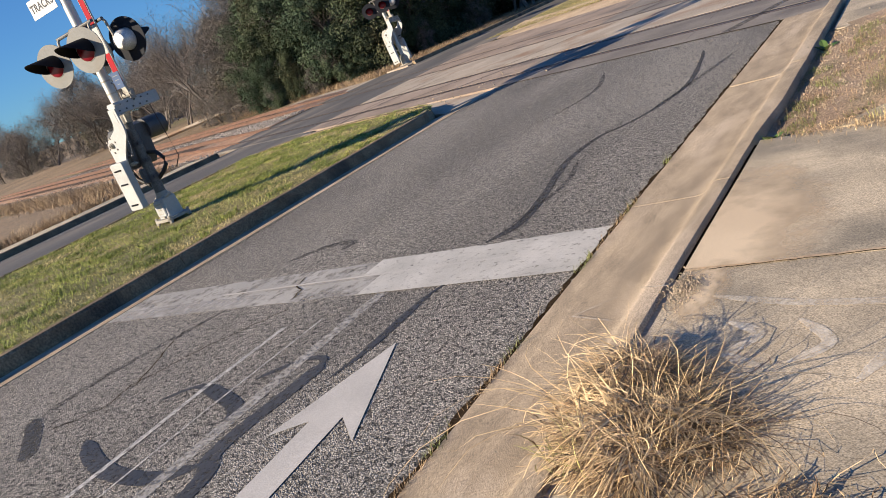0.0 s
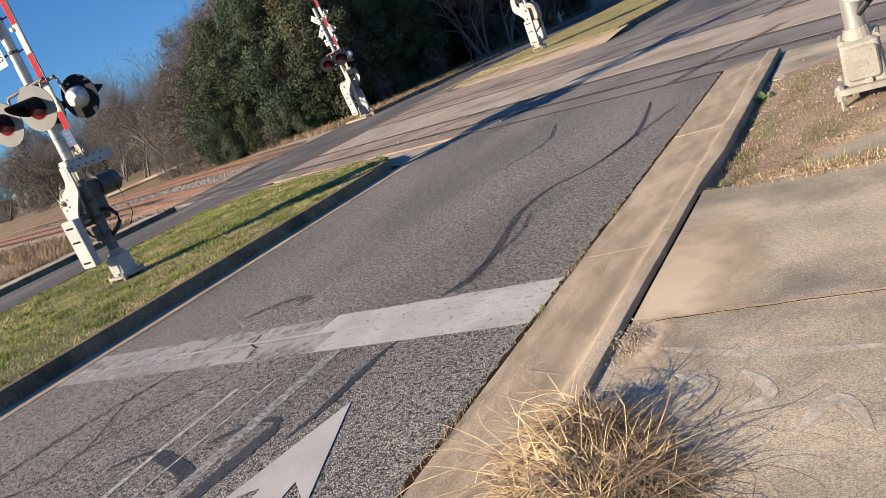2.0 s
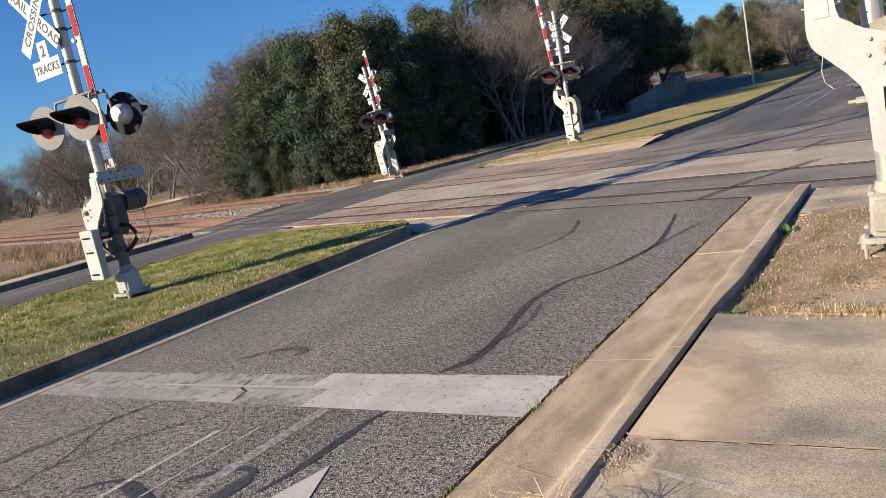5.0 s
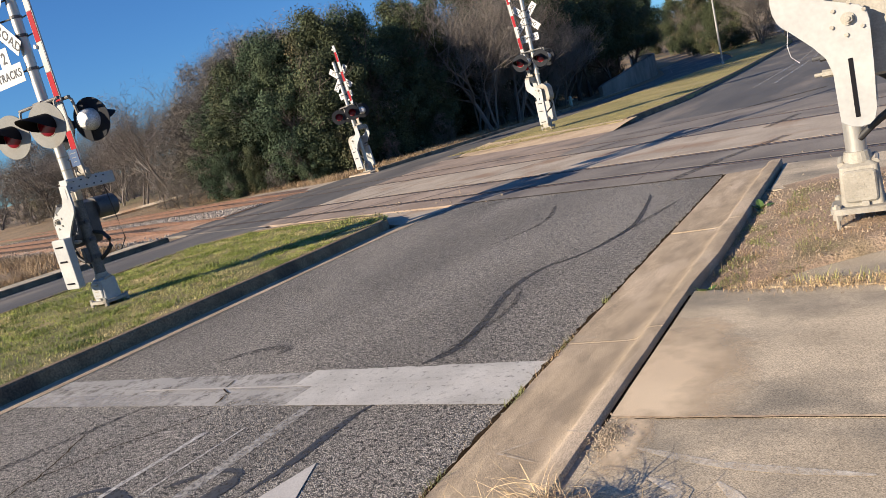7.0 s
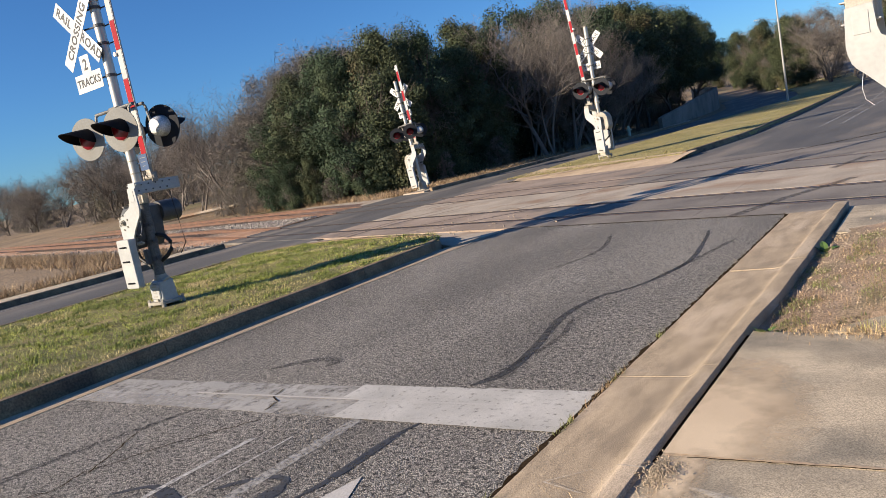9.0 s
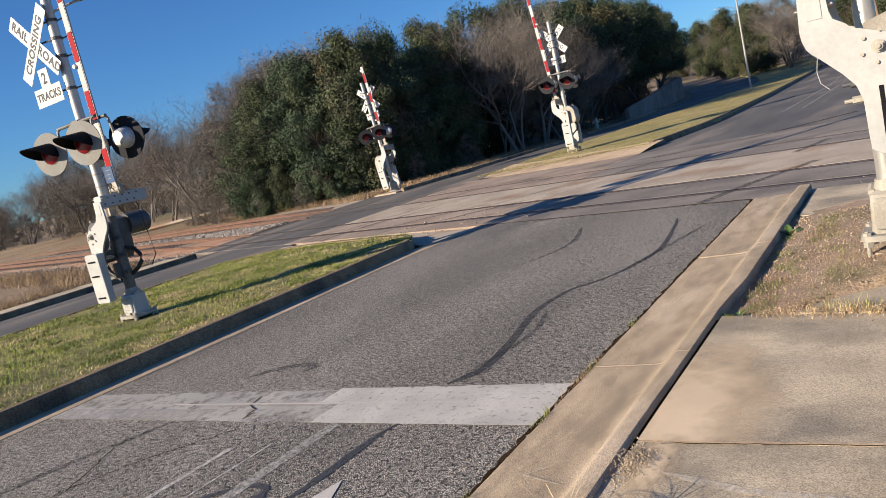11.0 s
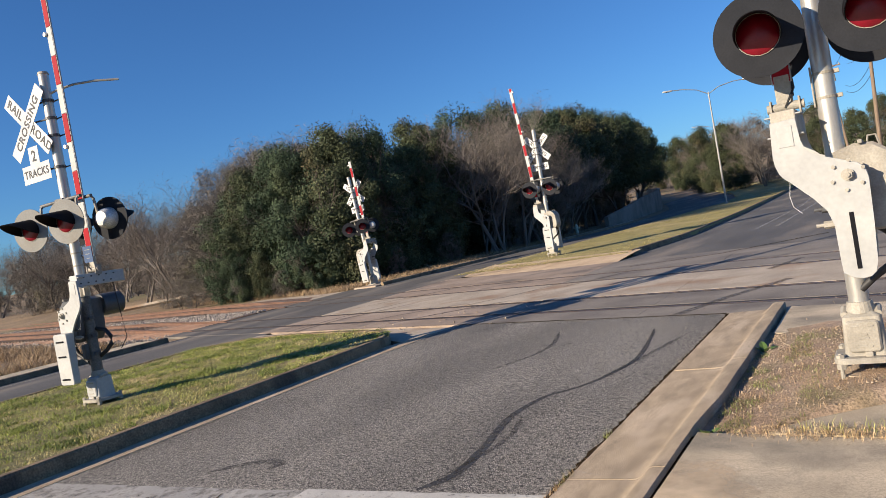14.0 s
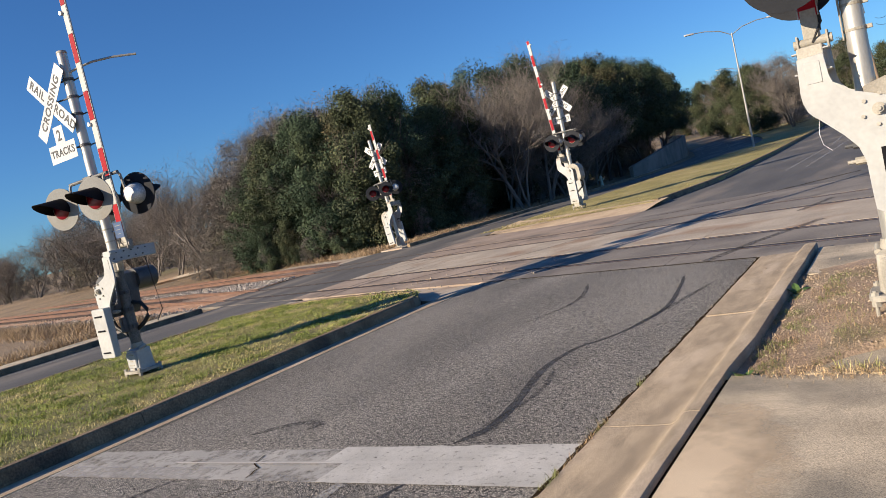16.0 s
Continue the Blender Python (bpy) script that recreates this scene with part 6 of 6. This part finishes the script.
# brush along the wood's edge and beside the tracks
rng = random.Random(21)
spots = []
for _ in range(16000):
    t = rng.random()
    y = 24 + 26 * t
    x = opp_l(y) - 1.5 - abs(rng.gauss(0, 1.3))
    spots.append((x, y, -0.06))
for _ in range(16000):
    x = rng.uniform(-70, -19)
    o = 19.6 + abs(rng.gauss(0, 1.6))
    spots.append((x, o + SLOPE * x, -0.06))
blades("dry_brush", spots, M_BRUSH, 0.24, 0.022, 0.9, "dry brown brush along the wood's edge", 6, "brush")
spots = []
for _ in range(9000):
    x = -19.6 - 30 * rng.random() ** 1.5
    o = rng.uniform(6.6, 8.2) + rng.gauss(0, 0.3)
    spots.append((x, o + SLOPE * x, -0.06))
for _ in range(5000):
    y = rng.uniform(4, 13.2)
    spots.append((opp_l(y) - 1.6 - abs(rng.gauss(0, 1.0)), y, -0.05))
blades("dry_verge_grass", spots, M_BRUSH, 0.35, 0.02, 0.6, "dry tan grass beside the tracks", 7, "grass")
spots = []
while len(spots) < 22000:
    y = 22.5 + 60 * rng.random() ** 2
    x = rng.uniform(opp_r(y) + 0.1, far_l(y) - 0.2)
    spots.append((x, y, 0.12 + far_rise(0, y)))
blades("far_median_grass", spots, M_FARGREEN, 0.05, 0.018, 1.0, "short straw-green grass on the far median", 8, "grass", segs=1)

# ---- things by the near curb ----
TUFT = (-1.19, 1.97)


def straw_clump(name, centre, n, length, width, material, label, seed, lean=(0.2, 1.35), spread=0.10, z=SZ, bias=(0, 0), sag=1.1):
    """Long arching dry blades out of one root."""
    rng = random.Random(seed)
    vs, fs = [], []
    for _ in range(n):
        a = rng.uniform(0, math.tau)
        x, y = centre[0] + rng.gauss(0, spread), centre[1] + rng.gauss(0, spread)
        ln, tilt = length * rng.uniform(0.45, 1.25), rng.uniform(*lean)
        dx, dy = math.cos(a) + bias[0], math.sin(a) + bias[1]
        turn = rng.gauss(0, 0.22)
        px, py, pz = x, y, z - 0.01
        ang = 0.1 + tilt * 0.35
        segs, base = 6, len(vs)
        for k in range(segs + 1):
            w = width * (1 - 0.85 * k / segs)
            vs += [(px - dy * w / 2, py + dx * w / 2, pz), (px + dy * w / 2, py - dx * w / 2, pz + w * 0.3)]
            st = ln / segs
            px, py, pz = px + dx * math.sin(ang) * st, py + dy * math.sin(ang) * st, max(z + 0.006 + 0.02 * rng.random(), pz + math.cos(ang) * st)
            ang += tilt * sag * rng.uniform(0.1, 0.42)
            dx, dy = dx * math.cos(turn) - dy * math.sin(turn), dx * math.sin(turn) + dy * math.cos(turn)
        fs += [(base + 2 * k, base + 2 * k + 1, base + 2 * k + 3, base + 2 * k + 2) for k in range(segs)]
    return soup(name, vs, fs, material)


def tangle(name, centre, n, radius, top, length, width, material, seed):
    """Matted straws lying every way over a low dome."""
    rng = random.Random(seed)
    vs, fs = [], []
    for _ in range(n):
        a, rr = rng.uniform(0, math.tau), radius * math.sqrt(rng.random())
        h = top * (1 - (rr / radius) ** 2) * rng.uniform(0.25, 1.05)
        px, py, pz = centre[0] + rr * math.cos(a), centre[1] + rr * math.sin(a), SZ + 0.01 + h
        b = a + rng.gauss(0, 1.1)
        dx, dy, dz = math.cos(b), math.sin(b), rng.uniform(-0.25, 0.55)
        ln, curl, base = length * rng.uniform(0.5, 1.3), rng.gauss(0, 0.16), len(vs)
        for k in range(6):
            w = width * (1 - 0.12 * k)
            vs += [(px - dy * w / 2, py + dx * w / 2, pz), (px + dy * w / 2, py - dx * w / 2, pz + 0.3 * w)]
            px, py, pz = px + dx * ln / 5, py + dy * ln / 5, max(SZ + 0.005, pz + dz * ln / 5)
            dz -= rng.uniform(0.05, 0.30)
            dx, dy = dx * math.cos(curl) - dy * math.sin(curl), dx * math.sin(curl) + dy * math.cos(curl)
        fs += [(base + 2 * k, base + 2 * k + 1, base + 2 * k + 3, base + 2 * k + 2) for k in range(5)]
    return soup(name, vs, fs, material)


def into(root, ob):
    ob.parent = root
    tagged(ob, kind="stuff")


tuft = thing("grass_tuft", (0, 0, 0), "large dry straw-coloured grass tuft at the curb", "grass tuft")
heads = ((TUFT[0] - 0.03, TUFT[1] + 0.20), (TUFT[0] + 0.03, TUFT[1] - 0.10), (TUFT[0] + 0.13, TUFT[1] - 0.22), (TUFT[0] + 0.20, TUFT[1] - 0.03))
for k, c in enumerate(heads):
    h = (0.20, 0.15, 0.10, 0.07)[k]
    into(tuft, straw_clump("straw", c, (230, 200, 150, 130)[k], (0.29, 0.27, 0.26, 0.29)[k], 0.0038, M_STRAW, "", 1 + k, spread=0.055, bias=((-0.25, -0.1), (-0.2, -0.35), (0.35, -0.2), (0.5, 0.0))[k], lean=(0.6, 1.6), sag=1.35))
    # old straw stays short and low; its dark colour doubles as the tuft's inner shade
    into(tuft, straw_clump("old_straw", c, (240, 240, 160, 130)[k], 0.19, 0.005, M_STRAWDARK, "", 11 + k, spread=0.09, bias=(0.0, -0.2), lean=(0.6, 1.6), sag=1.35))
    into(tuft, tangle("matted_straw", c, (300, 280, 220, 180)[k], (0.17, 0.20, 0.16, 0.14)[k], h, 0.20, 0.0040, M_STRAW, 71 + k))
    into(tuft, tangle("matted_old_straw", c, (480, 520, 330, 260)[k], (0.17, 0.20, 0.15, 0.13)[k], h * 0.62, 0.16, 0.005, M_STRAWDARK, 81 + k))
into(tuft, straw_clump("green_shoots", (TUFT[0] - 0.10, TUFT[1] - 0.22), 70, 0.15, 0.005, M_GREEN, "", 3, spread=0.05))
into(tuft, straw_clump("stray_straw", TUFT, 34, 0.55, 0.0035, M_STRAW, "", 4, lean=(0.8, 1.5), spread=0.10))
into(tuft, straw_clump("stray_straw", (TUFT[0] + 0.1, TUFT[1] - 0.02), 22, 0.36, 0.0035, M_STRAW, "", 6, lean=(1.1, 1.5), spread=0.05, bias=(1.2, 0.4)))
into(tuft, straw_clump("stray_straw", (TUFT[0] - 0.1, TUFT[1] - 0.05), 26, 0.42, 0.0035, M_STRAW, "", 7, lean=(1.1, 1.5), spread=0.05, bias=(-1.2, 0.1)))
for k, (c, b) in enumerate((((TUFT[0] + 0.30, TUFT[1] - 0.06), (0.8, -0.1)), ((TUFT[0] + 0.12, TUFT[1] + 0.18), (0.5, 0.5)), ((TUFT[0] - 0.16, TUFT[1] - 0.02), (-0.6, -0.1)))):
    into(tuft, straw_clump("straw", c, (110, 60, 90)[k], (0.24, 0.30, 0.22)[k], 0.0038, M_STRAW, "", 91 + k, lean=(1.1, 1.7), spread=0.06, bias=b, sag=1.5))
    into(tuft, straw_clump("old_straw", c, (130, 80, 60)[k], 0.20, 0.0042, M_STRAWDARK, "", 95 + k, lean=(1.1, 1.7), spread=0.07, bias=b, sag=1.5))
tuft2 = thing("grass_tuft", (0, 0, 0), "low flattened dry grass tuft on the sidewalk joint", "grass tuft")
into(tuft2, straw_clump("straw", (-0.66, 1.46), 260, 0.22, 0.0036, M_STRAW, "", 5, lean=(1.2, 1.7), spread=0.10, bias=(0.9, -0.1), sag=1.6))
into(tuft2, straw_clump("old_straw", (-0.60, 1.46), 420, 0.18, 0.0055, M_STRAWDARK, "", 6, lean=(1.1, 1.7), spread=0.12, bias=(0.7, 0.0), sag=1.6))
strip = thing("grass_strip", (0, 0, 0), "dry straw growing in the slab joint", "grass")
for k in range(9):
    t = k / 8
    c = (-1.0 + 1.0 * t, 4.99 - 0.09 * t)
    ob = straw_clump("straw", c, (14, 20, 26, 40, 60, 66, 60, 50, 40)[k], 0.12, 0.0036, M_STRAW, "", 30 + k, lean=(1.5, 2.1), spread=0.07, sag=2.0)
    into(strip, straw_clump("old_straw", c, 40, 0.10, 0.004, M_STRAWDARK, "", 60 + k, lean=(1.4, 2.0), spread=0.08, sag=2.0))
    into(strip, ob)
    if k > 2:
        ob = straw_clump("green_shoots", (c[0], c[1] + 0.05), 14, 0.10, 0.004, M_GREEN, "", 50 + k, spread=0.05)
        into(strip, ob)


def weed(at, size, seed, label):
    rng = random.Random(seed)
    root = thing("weed", at, label, "weed", "weeds along the curb")
    for k in range(7):
        a, tilt = k * 0.9 + rng.uniform(-0.2, 0.2), rng.uniform(0.35, 1.1)
        bm = bmesh.new()
        L, rows = size * rng.uniform(0.7, 1.15), []
        for i in range(6):
            t = i / 5
            w = L * 0.20 * math.sin(math.pi * min(1, 0.08 + t * 0.9)) + 0.002
            o, z = L * t * math.sin(tilt + 0.35 * t), L * t * math.cos(tilt + 0.35 * t)
            rows.append([bm.verts.new((o, -w, z + w * 0.35)), bm.verts.new((o, 0, z)), bm.verts.new((o, w, z + w * 0.35))])
        for p, q in zip(rows, rows[1:]):
            bm.faces.new((p[0], p[1], q[1], q[0]))
            bm.faces.new((p[1], p[2], q[2], q[1]))
        bmesh.ops.transform(bm, matrix=pose(0, 0, 0, 0, 0, math.degrees(a)), verts=bm.verts)
        part("leaf", bm, M_WEED, root)
    return root


weed((-1.24, 5.03, 0.04), 0.13, 1, "broad-leaved green weed behind the curb")
weed((-1.22, 7.62, 0.02), 0.17, 2, "broad-leaved green weed behind the curb")
rng = random.Random(31)
sp_g, sp_s = [], []
while len(sp_g) < 3400:
    x, y = CURBB + 0.02 + abs(rng.gauss(0, 0.35)), rng.uniform(5.0, 8.2)
    if x < -0.2 and y > slab_edge(x) + 0.02 and noise.noise((x * 4, y * 4, 5)) > 0.12 - 0.10 * (y < 6.6):
        sp_g.append((x, y, dirt_height(x, y) - 0.003))
while len(sp_s) < 4200:
    x, y = rng.uniform(CURBB, 0.6), rng.uniform(5.0, 8.2)
    if y > slab_edge(x) + 0.02 and noise.noise((x * 3, y * 3, 9)) > rng.uniform(-0.4, 0.5) + 0.12 * (y - 6):
        sp_s.append((x, y, dirt_height(x, y) - 0.003))
blades("dirt_grass", sp_g, M_DIRTGREEN, 0.034, 0.005, 1.35, "sparse green grass on the dirt", 9, "grass")
blades("dirt_straw", sp_s, M_STRAWDARK, 0.05, 0.004, 1.5, "flattened dry grass on the dirt", 10, "grass")
stones("gravel", 2200, lambda r: (CURBB + 0.08 + 2.2 * r.random() ** 1.3, 8.3 - 2.9 * r.random() ** 1.2), 0.021, M_PEBBLE, "small tan gravel on the dirt", 12, "gravel", dirt_height)
stones("gravel", 700, lambda r: (r.gauss(-1.245, 0.04), r.gauss(2.93, 0.09)), 0.010, M_PEBBLE, "little heap of gravel washed against the curb", 13, "gravel", lambda x, y: SZ + 0.02 * max(0, 1 - abs(y - 2.93) / 0.15))
stones("gravel", 70, lambda r: (r.uniform(-3.2, 0.4), r.uniform(8.6, 11.2)), 0.022, M_PEBBLE, "scattered pale stones at the crossing", 14, "gravel", lambda x, y: 0.03 if x < -1.29 else 0.062)
stones("gravel", 70, lambda r: (r.uniform(-10, -6), r.uniform(11.2, 13.4)), 0.045, M_PEBBLE, "scattered pale stones at the crossing", 15, "gravel", lambda x, y: 0.016)
sp_j = []
for _ in range(420):
    y = rng.choice((rng.gauss(4.1, 0.25), rng.gauss(2.35, 0.12), rng.gauss(1.6, 0.2), rng.uniform(1, 10)))
    sp_j.append((GUT + rng.gauss(0, 0.012), y, 0.012))
blades("joint_weeds", sp_j, M_STRAWDARK, 0.05, 0.004, 0.9, "tiny dry weeds in the gutter joint", 14, "grass")

# sand washed over the slab beside the curb
sand = sheet("sand_patch", lin(-0.138, 0.75, 14), lin(-0.40, 0.95, 18), lambda x, y: 0.0035 + 0.004 * math.exp(-(x * x * 4 + y * y * 2)), M_SAND, "smooth tan sand washed over the sidewalk slab")
sand.location = (-1.16, 3.535, SZ)
drift = sheet("sand_drift", lin(-0.45, 0.75, 12), lin(-0.9, 0.9, 14), lambda x, y: 0.003 + 0.003 * math.exp(-(x * x * 8 + y * y * 3)), M_SAND, "thin tan sand washed along the gap behind the curb")
drift.matrix_world = Matrix.Translation((-1.16, 2.93, SZ)) @ Matrix.Diagonal((0.26, 0.36, 1, 1))
painted("joint_sand", [(SX + 0.01, 3.122), (-0.9, 3.142), (-0.4, 3.165), (0.6, 3.208), (2.0, 3.25)], 0.02, M_NOSE, "pale sand packed in the slab joint", z=SZ + 0.004, category="sand", step=0.05, amp=0.006, seed=41)
painted("joint_crack", [(SX + 0.12, 3.116), (-0.9, 3.131), (-0.4, 3.154), (0.6, 3.197), (2.0, 3.239)], 0.007, M_CRACK, "dark crack along the slab joint", z=SZ + 0.0046, category="crack", step=0.04, amp=0.005, seed=42)
sp_w = []
for cy, n in ((3.52, 40), (2.62, 30), (1.86, 40), (4.3, 26), (5.2, 24)):
    for _ in range(n):
        sp_w.append((GUT + rng.gauss(0, 0.014), rng.gauss(cy, 0.06), 0.012))
blades("joint_grass", sp_w, M_DIRTGREEN, 0.055, 0.005, 0.9, "small green weeds in the gutter joint", 24, "grass")
